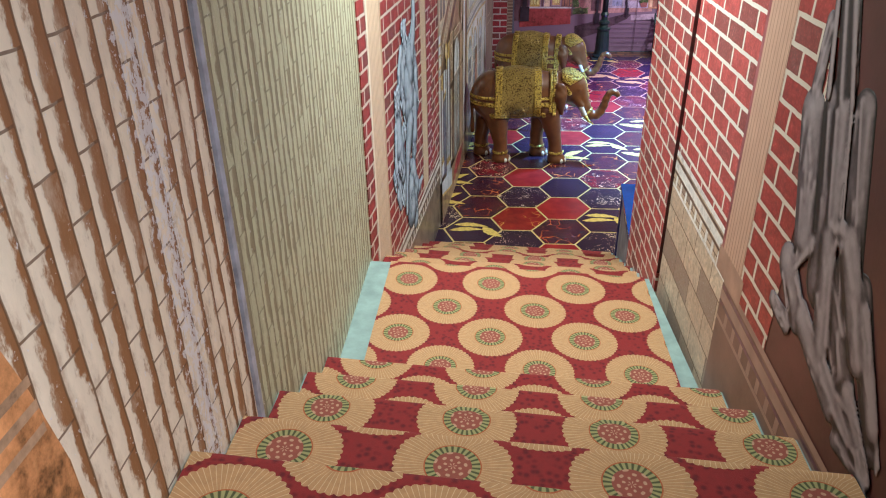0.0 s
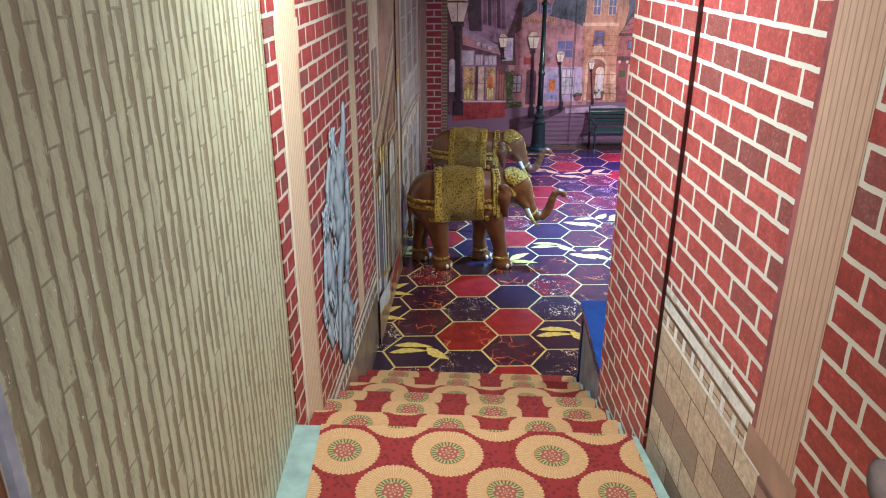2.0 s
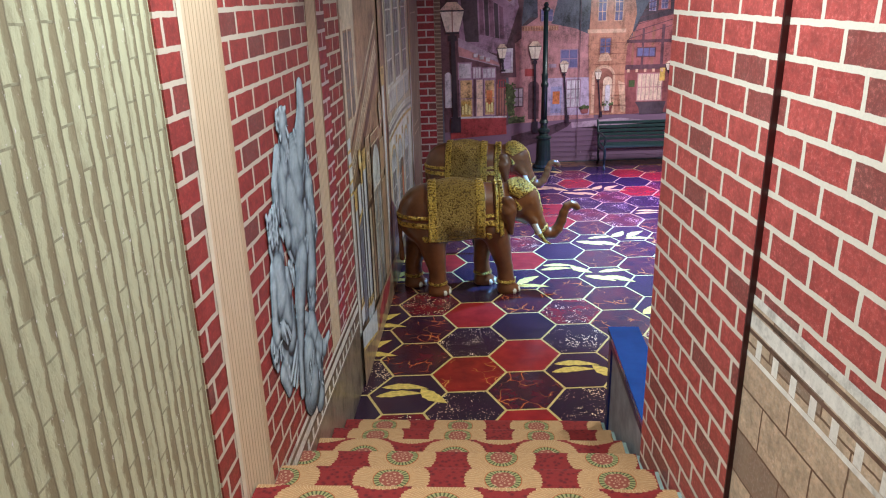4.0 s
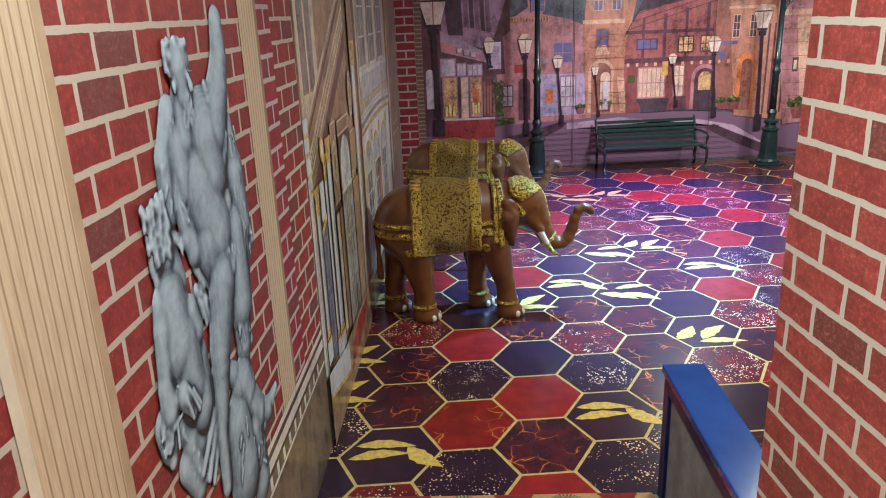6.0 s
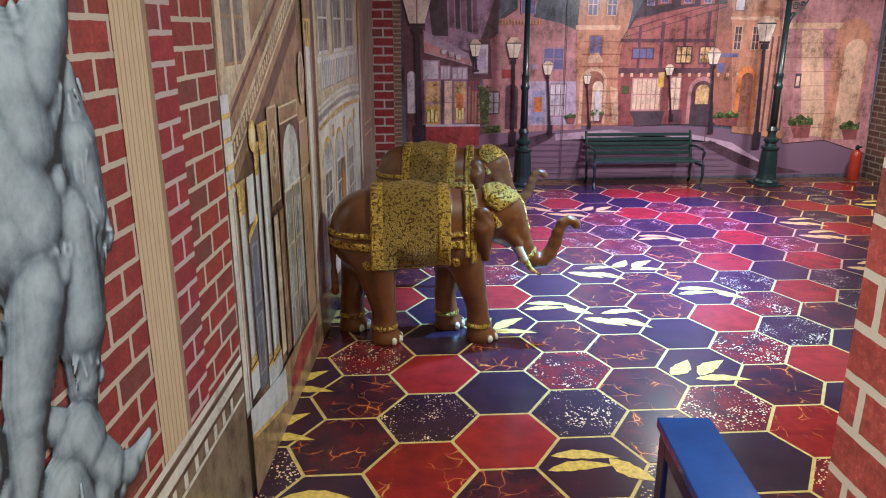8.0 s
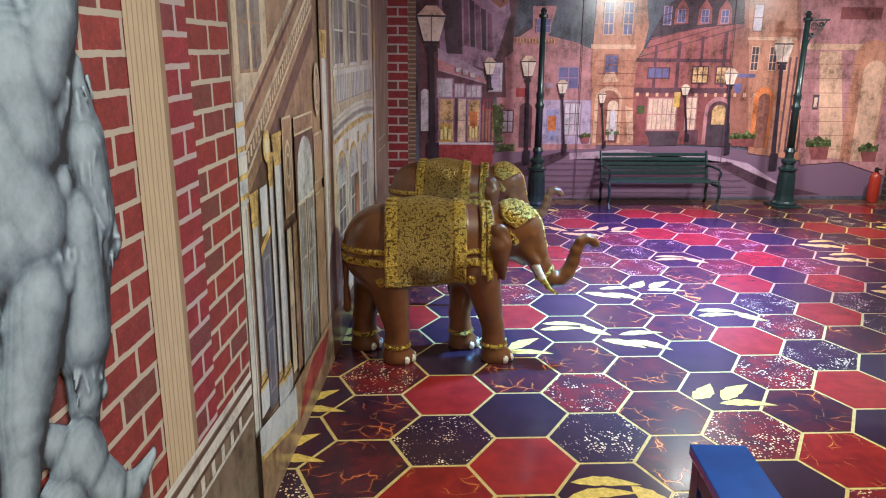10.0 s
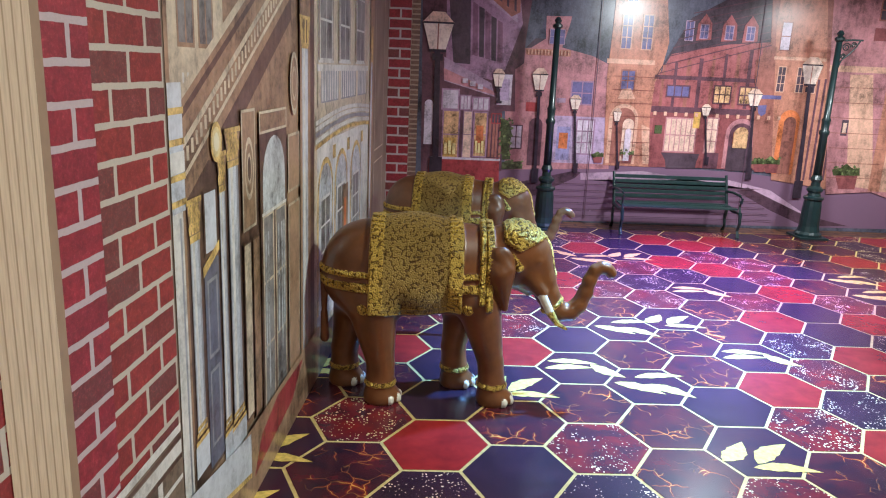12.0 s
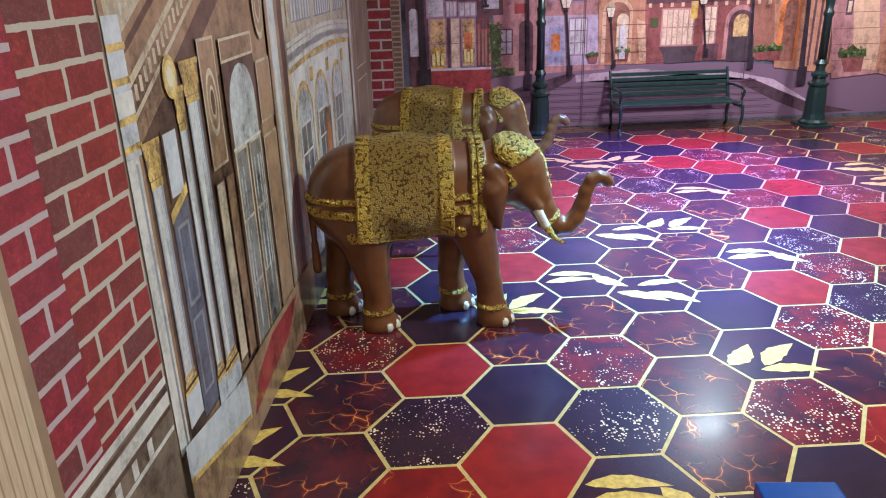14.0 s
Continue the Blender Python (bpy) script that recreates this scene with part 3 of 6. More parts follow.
# parapet beside the lower flight
para = tagged(new("parapet"), "low stair parapet with gloss blue top and navy frame", "parapet")
LEAN_M = Matrix.Translation((right_x(5.0) + 0.03, 5.0, 0)) @ pose(0, 0, 0, 0, 0, -math.degrees(math.atan(LEAN_X)))
box("cap", (-0.012, -0.08, 0.775), (0.18, 1.125, 0.815), BLUE, para, "gloss blue cap board", 0.006, LEAN_M)
box("body", (0.012, -0.08, 0.0), (0.155, 1.10, 0.775), NAVY, para, "", 0.003, LEAN_M)
box("end_post", (0.0, 1.04, 0.0), (0.152, 1.115, 0.775), NAVY, para, "", 0.004, LEAN_M)
box("top_rail", (0.0, -0.07, 0.70), (0.014, 1.04, 0.774), NAVY, para, "", 0.003, LEAN_M)
box("bottom_rail", (0.0, 0.72, 0.0), (0.014, 1.04, 0.10), NAVY, para, "", 0.003, LEAN_M)
box("panel", (0.006, 0.02, 0.1), (0.0125, 1.0, 0.7), GREY_PRINT, para, "grey arched stone print", 0.0, LEAN_M)

# ---- elephants ----


def elephant_mesh():
    """A dressed ceremonial elephant, facing +x, near flank towards -y: one skin with its gilding."""

    def body(x, y, z):
        d = ball(x, y, z, (0.10, 0, 0.79), (0.27, 0.235, 0.30))
        for c, r in (((0.38, 0, 0.82), (0.36, 0.255, 0.315)), ((0.66, 0, 0.81), (0.24, 0.215, 0.275)), ((0.86, 0, 0.88), (0.19, 0.15, 0.19))):
            d = blend(d, ball(x, y, z, c, r), 0.08)
        for s, rear, front in ((-1, 0.20, 0.885), (1, -0.04, 0.67)):
            d = blend(d, limb(x, y, z, (0.10 * 0.6 + rear * 0.4, s * 0.115, 0.62), (rear, s * 0.13, 0.24), 0.155, 0.082), 0.06)
            d = blend(d, limb(x, y, z, (rear, s * 0.13, 0.24), (rear, s * 0.13, 0.02), 0.082, 0.094), 0.02)
            d = blend(d, limb(x, y, z, (0.73 * 0.7 + front * 0.3, s * 0.11, 0.62), (front - 0.02, s * 0.125, 0.26), 0.135, 0.076), 0.06)
            d = blend(d, limb(x, y, z, (front - 0.02, s * 0.125, 0.26), (front, s * 0.125, 0.02), 0.076, 0.092), 0.02)
            for fx in (rear, front):
                d = blend(d, ball(x, y, z, (fx + 0.02, s * 0.128, 0.035), (0.105, 0.098, 0.06)), 0.03)
        return d

    def head(x, y, z):
        d = ball(x, y, z, (1.02, 0, 0.90), (0.165, 0.135, 0.19))
        d = blend(d, ball(x, y, z, (0.985, 0.045, 1.02), (0.105, 0.085, 0.085)), 0.04)
        d = blend(d, ball(x, y, z, (0.985, -0.045, 1.02), (0.105, 0.085, 0.085)), 0.04)
        d = blend(d, limb(x, y, z, (1.10, 0, 0.92), (1.16, 0, 0.76), 0.095, 0.085), 0.06)
        d = blend(d, limb(x, y, z, (1.02, 0, 0.76), (1.085, 0, 0.67), 0.075, 0.022), 0.04)
        for s in (-1, 1):
            d = blend(d, limb(x, y, z, (1.08, s * 0.07, 0.78), (1.15, s * 0.085, 0.70), 0.055, 0.04), 0.03)
            d = blend(d, ball(x, y, z, (1.105, s * 0.108, 0.90), (0.028, 0.016, 0.018)), 0.012)
        pts = [(1.16, 0.76, 0.085), (1.20, 0.67, 0.074), (1.235, 0.60, 0.066), (1.29, 0.555, 0.059), (1.35, 0.555, 0.054), (1.40, 0.60, 0.049), (1.435, 0.68, 0.045), (1.455, 0.76, 0.040), (1.485, 0.825, 0.037), (1.525, 0.845, 0.035), (1.56, 0.835, 0.033), (1.585, 0.81, 0.034)]
        for (ax, az, ar), (bx, bz, br) in zip(pts, pts[1:]):
            d = blend(d, limb(x, y, z, (ax, 0, az), (bx, 0, bz), ar, br), 0.02)
        return d

    def ears(x, y, z):
        d = np.full(x.shape, 9.0)
        for s in (-1, 1):
            e = ball(x, y, z, (0.885, s * 0.172, 0.87), (0.085, 0.032, 0.125))
            e = blend(e, limb(x, y, z, (0.885, s * 0.18, 0.83), (0.925, s * 0.175, 0.62), 0.058, 0.018), 0.05)
            e = blend(e, limb(x, y, z, (0.86, s * 0.17, 0.95), (0.935, s * 0.19, 0.86), 0.03, 0.022), 0.02)
            d = np.minimum(d, e)
        return d

    def tail(x, y, z):
        return np.minimum(limb(x, y, z, (-0.155, 0, 0.80), (-0.15, -0.04, 0.52), 0.03, 0.016), limb(x, y, z, (-0.15, -0.04, 0.52), (-0.145, -0.045, 0.36), 0.022, 0.028))

    def block(x, z, x0, x1, z0, z1):
        return np.maximum(np.maximum(x0 - x, x - x1), np.maximum(z0 - z, z - z1))

    def fields(x, y, z):
        b, h = body(x, y, z), head(x, y, z)
        skin = np.minimum(blend(b, h, 0.05), np.minimum(ears(x, y, z), tail(x, y, z)))
        arch = 0.04 * np.sin((x - 0.133) / 0.522 * np.pi)
        cloth = np.maximum(b - 0.012, block(x, z + arch, 0.13, 0.66, 0.60, 2))
        gold = np.full(x.shape, 9.0)
        for x0, x1, z0, z1, t in ((0.125, 0.205, 0.585, 2, 0.020), (0.585, 0.665, 0.585, 2, 0.020), (0.765, 0.80, 0.66, 2, 0.022), (0.808, 0.845, 0.62, 2, 0.026), (-0.3, 0.13, 0.80, 0.83, 0.014), (-0.3, 0.13, 0.715, 0.765, 0.012), (0.66, 0.77, 0.80, 0.83, 0.014), (0.66, 0.77, 0.715, 0.765, 0.012)):
            bead = 0.004 * np.sin(z * 330 if z1 > 1.5 else x * 330)
            gold = np.minimum(gold, np.maximum(b - t - bead, block(x, z, x0, x1, z0, z1)))
        for z0, z1 in ((0.60, 0.612), (0.645, 0.652)):
            gold = np.minimum(gold, np.maximum(b - 0.017, block(x, z + arch, 0.2, 0.59, z0, z1)))
        gold = np.minimum(gold, np.maximum(b - 0.011 - 0.003 * np.sin(z * 420), np.maximum(block(x, z, -1, 2, 0.112, 0.140), b - 0.02)))
        cap = np.maximum(0.93 + 0.55 * np.abs(x - 1.0) + 0.2 * np.abs(y) - z, 0.905 - x)
        gold = np.minimum(gold, np.maximum(h - 0.013 - 0.004 * np.sin(np.sqrt((x - 1.0) ** 2 + (z - 1.09) ** 2) * 210), cap))
        stripe = np.maximum(np.maximum(np.abs(y) - 0.022, 0.79 - z), np.maximum(x - 1.4, 1.05 - x))
        gold = np.minimum(gold, np.maximum(h - 0.010, stripe))
        ivory = np.full(x.shape, 9.0)
        for s in (-1, 1):
            ivory = np.minimum(ivory, limb(x, y, z, (1.135, s * 0.092, 0.72), (1.205, s * 0.115, 0.585), 0.029, 0.025))
            gold = np.minimum(gold, limb(x, y, z, (1.205, s * 0.115, 0.585), (1.25, s * 0.118, 0.52), 0.026, 0.018))
            gold = np.minimum(gold, limb(x, y, z, (1.25, s * 0.118, 0.52), (1.315, s * 0.112, 0.478), 0.018, 0.009))
            gold = np.minimum(gold, ball(x, y, z, (1.0, s * 0.142, 0.86), (0.024, 0.014, 0.026)))
            gold = np.minimum(gold, limb(x, y, z, (0.955, s * 0.128, 0.95), (1.0, s * 0.14, 0.885), 0.007, 0.007))
            for ox in (0.09, 0.70):
                gold = np.minimum(gold, np.maximum(b - 0.010, ((x - ox) ** 2 + (z - 0.615) ** 2) ** 0.5 - 0.03))
            for fx in ((0.20, 0.885) if s < 0 else (-0.04, 0.67)):
                for a in (-62, -22, 18, 55):
                    ca, sa = math.cos(radians(a)), math.sin(radians(a))
                    ivory = np.minimum(ivory, ball(x, y, z, (fx + 0.02 + 0.098 * ca, s * 0.128 + 0.092 * sa, 0.03), (0.021, 0.022, 0.03)))
        ring = np.maximum(np.abs((x - 1.235) * 0.62 + (z - 0.60) * -0.78) - 0.012, np.maximum(h - 0.010, ((x - 1.235) ** 2 + (z - 0.60) ** 2) ** 0.5 - 0.11))
        gold = np.minimum(gold, ring)
        return skin, cloth, gold, ivory

    step = 0.010
    verts, quads = surface(lambda x, y, z: np.maximum(np.minimum.reduce(fields(x, y, z)), -z), (-0.27, -0.36, -0.03), (1.68, 0.36, 1.24), step)
    mid = verts[quads].mean(1)
    which = np.argmin(np.stack(fields(mid[:, 0], mid[:, 1], mid[:, 2])), 0)
    return verts, quads, which


def build_elephants():
    verts, quads, which = elephant_mesh()
    first = link("elephant_statue", verts.tolist(), quads.tolist(), [RESIN, GILT_CLOTH, GILT, IVORY], smooth=True, index=which.astype(int).tolist())
    first.matrix_world = pose(0.0, 8.80, 0.0)
    tagged(first, "brown resin elephant statue with gilt saddle cloth and white tusks", "statue", "elephant statues")
    copy_thing(first, pose(0.27, 11.05, 0.0, 0, 0, -9) @ Matrix.Scale(0.95, 4))


build_elephants()

# ---- street lamps and bench ----


def lamp_post(x, y, bracket):
    ob = tagged(new("street_lamp"), "dark green cast iron lamp post with stepped base" + (" and scroll bracket" if bracket else ""), "lamp post", "lamp posts")
    bm = bmesh.new()
    add_box(bm, (-0.19, -0.19, 0), (0.19, 0.19, 0.03), 0.006)
    lathe(bm, [(0.17, 0.03), (0.17, 0.06), (0.14, 0.09), (0.125, 0.16), (0.115, 0.42), (0.105, 0.50), (0.125, 0.52), (0.125, 0.545), (0.085, 0.56), (0.075, 0.60), (0.10, 0.63), (0.10, 0.66), (0.06, 0.69), (0.055, 0.74), (0.075, 0.78), (0.055, 0.83)], 16)
    part("base", bm, IRON, ob)
    bm = bmesh.new()
    lathe(bm, [(0.052, 0.80), (0.048, 1.34), (0.062, 1.36), (0.062, 1.40), (0.046, 1.42), (0.052, 1.52), (0.058, 1.54), (0.042, 1.57), (0.036, 2.50)], 14)
    part("shaft", bm, IRON, ob, smooth=True)
    bm = bmesh.new()
    lathe(bm, [(0.036, 2.50), (0.06, 2.52), (0.06, 2.55), (0.03, 2.57), (0.045, 2.60), (0.02, 2.64)], 12)
    part("finial", bm, IRON, ob)
    if bracket:
        bm = bmesh.new()
        tube(bm, [(0.03, 0, 2.52), (0.16, 0, 2.53), (0.30, 0, 2.53)], 0.012)
        tube(bm, [(0.03, 0, 2.18), (0.06, 0, 2.28), (0.15, 0, 2.36), (0.22, 0, 2.44), (0.27, 0, 2.53)], 0.010)
        for cx, cz, r in ((0.10, 2.44, 0.055), (0.19, 2.47, 0.035), (0.07, 2.33, 0.035)):
            tube(bm, [(cx + r * (1 - k / 22) * math.cos(k * 0.62), 0, cz + r * (1 - k / 22) * math.sin(k * 0.62)) for k in range(18)], 0.007, 6)
        part("bracket", bm, IRON, ob, "iron scroll bracket")
    ob.matrix_world = pose(x, y, 0)


lamp_post(2.06, 13.84, False)
lamp_post(5.60, 13.84, True)


def park_bench(x0, x1, y):
    ob = tagged(new("park_bench"), "dark green slatted park bench with cast iron ends", "bench")
    n = 5
    for k in range(n):
        z = 0.40 + 0.062 * k + 0.012
        yy = y + 0.27 + 0.022 * k
        box("back_slat", (x0 + 0.02, yy, z), (x1 - 0.02, yy + 0.02, z + 0.046), SLAT, ob, "", 0.004)
    for k in range(5):
        box("seat_slat", (x0 + 0.02, y - 0.16 + 0.078 * k, 0.345 + 0.006 * abs(k - 2)), (x1 - 0.02, y - 0.10 + 0.078 * k, 0.368 + 0.006 * abs(k - 2)), SLAT, ob, "", 0.004)
    for x in (x0, x1):
        bm = bmesh.new()
        tube(bm, [(x, y + 0.24, 0.30), (x, y + 0.28, 0.45), (x, y + 0.38, 0.735)], [0.022, 0.02, 0.018])
        tube(bm, [(x, y - 0.2, 0.32), (x, y + 0.02, 0.31), (x, y + 0.24, 0.33)], 0.02)
        tube(bm, [(x, y - 0.19, 0.32), (x, y - 0.21, 0.20), (x, y - 0.17, 0.09), (x, y - 0.21, 0.0)], [0.024, 0.02, 0.017, 0.024])
        tube(bm, [(x, y + 0.22, 0.32), (x, y + 0.26, 0.18), (x, y + 0.23, 0.08), (x, y + 0.29, 0.0)], [0.024, 0.02, 0.017, 0.024])
        tube(bm, [(x, y + 0.30, 0.53), (x, y + 0.1, 0.55), (x, y - 0.12, 0.54), (x, y - 0.20, 0.51), (x, y - 0.19, 0.46), (x, y - 0.15, 0.47)], 0.017)
        tube(bm, [(x, y - 0.18, 0.47), (x, y - 0.15, 0.40), (x, y - 0.18, 0.33)], 0.014)
        part("end_frame", bm, IRON, ob, "cast iron end with curled arm")
    return ob


park_bench(3.03, 4.56, 13.82)

stand = tagged(new("iron_stand"), "low black iron stand with curved feet behind the elephant", "stand")
bm = bmesh.new()
add_box(bm, (0.22, 9.75, 0.36), (0.68, 9.83, 0.39), 0.004)
part("rail", bm, BLACK, stand)
for x, s in ((0.26, -1), (0.64, 1)):
    bm = bmesh.new()
    tube(bm, [(x, 9.79, 0.37), (x + 0.02 * s, 9.79, 0.28), (x - 0.01 * s, 9.79, 0.16), (x + 0.04 * s, 9.79, 0.0)], [0.028, 0.024, 0.02, 0.028])
    part("leg", bm, BLACK, stand)

fire = tagged(new("fire_extinguisher"), "red fire extinguisher standing in the hall corner", "extinguisher")
bm = bmesh.new()
lathe(bm, [(0.07, 0.0), (0.078, 0.02), (0.078, 0.36), (0.06, 0.42), (0.03, 0.45)], 16)
part("cylinder", bm, RED_PAINT, fire, "", True)
bm = bmesh.new()
lathe(bm, [(0.025, 0.45), (0.03, 0.48), (0.015, 0.52)], 10)
add_box(bm, (-0.02, -0.09, 0.49), (0.02, 0.02, 0.51), 0.004)
part("valve", bm, BLACK, fire)
fire.matrix_world = pose(7.05, 14.08, 0)


# ---- wall prints ----


def relief(name, pieces, x_of, out, depth, step, material, label):
    """A printed figure as one very shallow skin on its wall: limbs and balls in wall metres."""
    us = [p[i][0] for p in pieces for i in (0, 1)]
    zs = [p[i][1] for p in pieces for i in (0, 1)]
    r = max(max(p[2], p[3]) for p in pieces)

    def field(u, w, z):
        d = np.full(u.shape, 9.0)
        gu, gz = u[:, 0, 0], z[0, 0, :]
        for a, b, ra, rb, k, lift in pieces:
            reach = max(ra, rb) + 0.02
            i0, i1 = np.searchsorted(gu, (min(a[0], b[0]) - reach, max(a[0], b[0]) + reach))
            k0, k1 = np.searchsorted(gz, (min(a[1], b[1]) - reach, max(a[1], b[1]) + reach))
            at = (slice(i0, i1), slice(None), slice(k0, k1))
            if i1 > i0 and k1 > k0:
                d[at] = blend(d[at], limb(u[at], w[at] * depth, z[at], (a[0], lift, a[1]), (b[0], lift, b[1]), ra, rb), k)
        return d

    verts, quads = surface(field, (min(us) - r, -0.01, min(zs) - r), (max(us) + r, 1.9 * r / depth + 0.02, max(zs) + r), step)
    world_v = [(x_of(u) + out * 0.22 * w, u, z) for u, w, z in verts.tolist()]
    q = quads.tolist() if out < 0 else [f[::-1] for f in quads.tolist()]
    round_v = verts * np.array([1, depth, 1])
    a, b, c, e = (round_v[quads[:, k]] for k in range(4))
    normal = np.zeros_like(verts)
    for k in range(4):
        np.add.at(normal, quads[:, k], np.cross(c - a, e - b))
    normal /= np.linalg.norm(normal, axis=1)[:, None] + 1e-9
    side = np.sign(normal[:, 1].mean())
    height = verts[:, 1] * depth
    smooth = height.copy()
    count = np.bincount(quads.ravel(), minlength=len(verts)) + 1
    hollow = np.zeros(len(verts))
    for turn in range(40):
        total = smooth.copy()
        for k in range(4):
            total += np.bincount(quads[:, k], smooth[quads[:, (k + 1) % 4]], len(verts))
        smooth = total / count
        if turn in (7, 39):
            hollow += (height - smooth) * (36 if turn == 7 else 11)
    # light and shade of the printed figure, put into its colour by slope and hollow
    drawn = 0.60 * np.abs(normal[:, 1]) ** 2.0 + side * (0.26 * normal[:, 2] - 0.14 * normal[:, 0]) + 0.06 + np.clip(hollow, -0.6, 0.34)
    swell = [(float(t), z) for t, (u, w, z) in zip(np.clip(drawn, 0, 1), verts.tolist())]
    return tagged(link(name, world_v, q, material, smooth=True, uv=lambda p, i: swell[i]), label, "statue print")


MAN_HEAD = [
    ((5.345, 2.278), (5.350, 2.202), 0.089, 0.074, 0.004, 0.05),
    ((5.361, 2.187), (5.364, 2.108), 0.058, 0.031, 0.004, 0.07),
    ((5.391, 2.249), (5.407, 2.215), 0.014, 0.021, 0.004, 0.135),
    ((5.356, 2.256), (5.434, 2.260), 0.005, 0.006, 0.004, 0.125),
    ((5.389, 2.196), (5.416, 2.191), 0.009, 0.006, 0.004, 0.13),
    ((5.282, 2.228), (5.281, 2.209), 0.019, 0.012, 0.004, 0.11),
    ((5.323, 2.182), (5.311, 2.078), 0.072, 0.092, 0.004, 0.03),
]
MAN_TRUNK = [
    ((5.253, 2.056), (5.279, 1.945), 0.118, 0.117, 0.004, 0),
    ((5.486, 2.050), (5.493, 1.937), 0.166, 0.163, 0.004, 0),
    ((5.386, 1.909), (5.476, 1.741), 0.171, 0.176, 0.004, 0),
    ((5.412, 1.742), (5.469, 1.640), 0.164, 0.144, 0.004, 0),
    ((5.252, 1.990), (5.339, 1.946), 0.062, 0.062, 0.004, 0.055),
    ((5.443, 1.999), (5.540, 1.946), 0.092, 0.087, 0.004, 0.055),
    ((5.639, 2.015), (5.592, 1.917), 0.054, 0.044, 0.004, 0.06),
    ((5.591, 1.799), (5.588, 1.702), 0.064, 0.056, 0.004, 0.06),
]
MAN_ARM = [
    ((5.532, 2.108), (5.611, 2.133), 0.098, 0.097, 0.004, 0.03),
    ((5.578, 2.071), (5.670, 2.194), 0.125, 0.097, 0.004, 0.03),
    ((5.670, 2.194), (5.716, 2.291), 0.095, 0.078, 0.004, 0.03),
    ((5.716, 2.291), (5.724, 2.387), 0.080, 0.065, 0.004, 0.03),
    ((5.534, 2.210), (5.542, 2.166), 0.020, 0.057, 0.004, 0.06),
]
MAN_BELLY = [
    ((5.409, 1.876), (5.409, 1.867), 0.037, 0.036, 0.004, 0.09),
    ((5.532, 1.867), (5.532, 1.854), 0.042, 0.040, 0.004, 0.09),
    ((5.415, 1.817), (5.415, 1.807), 0.036, 0.034, 0.004, 0.085),
    ((5.532, 1.806), (5.533, 1.796), 0.040, 0.038, 0.004, 0.085),
    ((5.420, 1.763), (5.423, 1.749), 0.034, 0.032, 0.004, 0.08),
    ((5.529, 1.748), (5.532, 1.733), 0.038, 0.036, 0.004, 0.08),
    ((5.416, 1.697), (5.562, 1.595), 0.037, 0.059, 0.004, 0.1),
]
MAN_LEGS = [
    ((5.459, 1.576), (5.358, 1.382), 0.134, 0.101, 0.004, 0.06),
    ((5.347, 1.365), (5.340, 1.322), 0.087, 0.080, 0.004, 0.075),
    ((5.335, 1.321), (5.271, 1.117), 0.088, 0.060, 0.004, 0.06),
    ((5.271, 1.117), (5.247, 0.932), 0.059, 0.045, 0.004, 0.06),
    ((5.651, 1.694), (5.622, 1.437), 0.118, 0.128, 0.004, 0.03),
    ((5.622, 1.437), (5.593, 1.291), 0.113, 0.084, 0.004, 0.03),
    ((5.593, 1.291), (5.575, 1.126), 0.073, 0.043, 0.004, 0.03),
]
CLOAK_NEAR = [
    ((5.214, 2.160), (5.129, 2.040), 0.057, 0.048, 0.004, 0.05),
    ((5.143, 2.044), (5.127, 1.905), 0.061, 0.056, 0.004, 0.04),
    ((5.233, 2.080), (5.206, 1.902), 0.052, 0.046, 0.004, 0.05),
    ((5.206, 1.902), (5.268, 1.754), 0.054, 0.065, 0.004, 0.05),
    ((5.216, 1.804), (5.384, 1.647), 0.045, 0.044, 0.004, 0.06),
    ((5.205, 2.152), (5.105, 1.910), 0.017, 0.014, 0.004, 0.080),
    ((5.248, 2.153), (5.168, 1.903), 0.015, 0.015, 0.004, 0.080),
    ((5.257, 2.049), (5.223, 1.822), 0.019, 0.019, 0.004, 0.080),
    ((5.235, 1.818), (5.411, 1.651), 0.016, 0.016, 0.004, 0.082),
    ((5.230, 1.747), (5.296, 1.627), 0.028, 0.024, 0.004, 0.05),
    ((5.253, 1.693), (5.362, 1.587), 0.025, 0.022, 0.004, 0.05),
]
CLOAK_FAR = [
    ((5.713, 2.057), (5.727, 1.879), 0.048, 0.091, 0.004, 0.02),
    ((5.727, 1.879), (5.743, 1.693), 0.101, 0.095, 0.004, 0.02),
    ((5.743, 1.693), (5.811, 1.595), 0.060, 0.027, 0.004, 0.03),
    ((5.738, 1.709), (5.705, 1.446), 0.095, 0.044, 0.004, 0.02),
    ((5.715, 1.996), (5.779, 1.756), 0.024, 0.027, 0.004, 0.050),
    ((5.779, 1.756), (5.829, 1.610), 0.026, 0.023, 0.004, 0.050),
    ((5.731, 1.805), (5.731, 1.452), 0.026, 0.022, 0.004, 0.050),
    ((5.688, 1.832), (5.678, 1.611), 0.020, 0.020, 0.004, 0.050),
    ((5.596, 1.399), (5.568, 1.253), 0.076, 0.041, 0.004, 0.05),
    ((5.615, 1.361), (5.670, 1.264), 0.048, 0.026, 0.004, 0.05),
]
HAND = [
    ((5.230, 1.632), (5.255, 1.580), 0.025, 0.026, 0.004, 0.05),
    ((5.259, 1.611), (5.297, 1.547), 0.026, 0.024, 0.004, 0.05),
    ((5.255, 1.580), (5.273, 1.504), 0.021, 0.014, 0.004, 0.07),
    ((5.285, 1.577), (5.296, 1.511), 0.022, 0.015, 0.004, 0.07),
    ((5.238, 1.595), (5.255, 1.538), 0.017, 0.014, 0.004, 0.07),
]
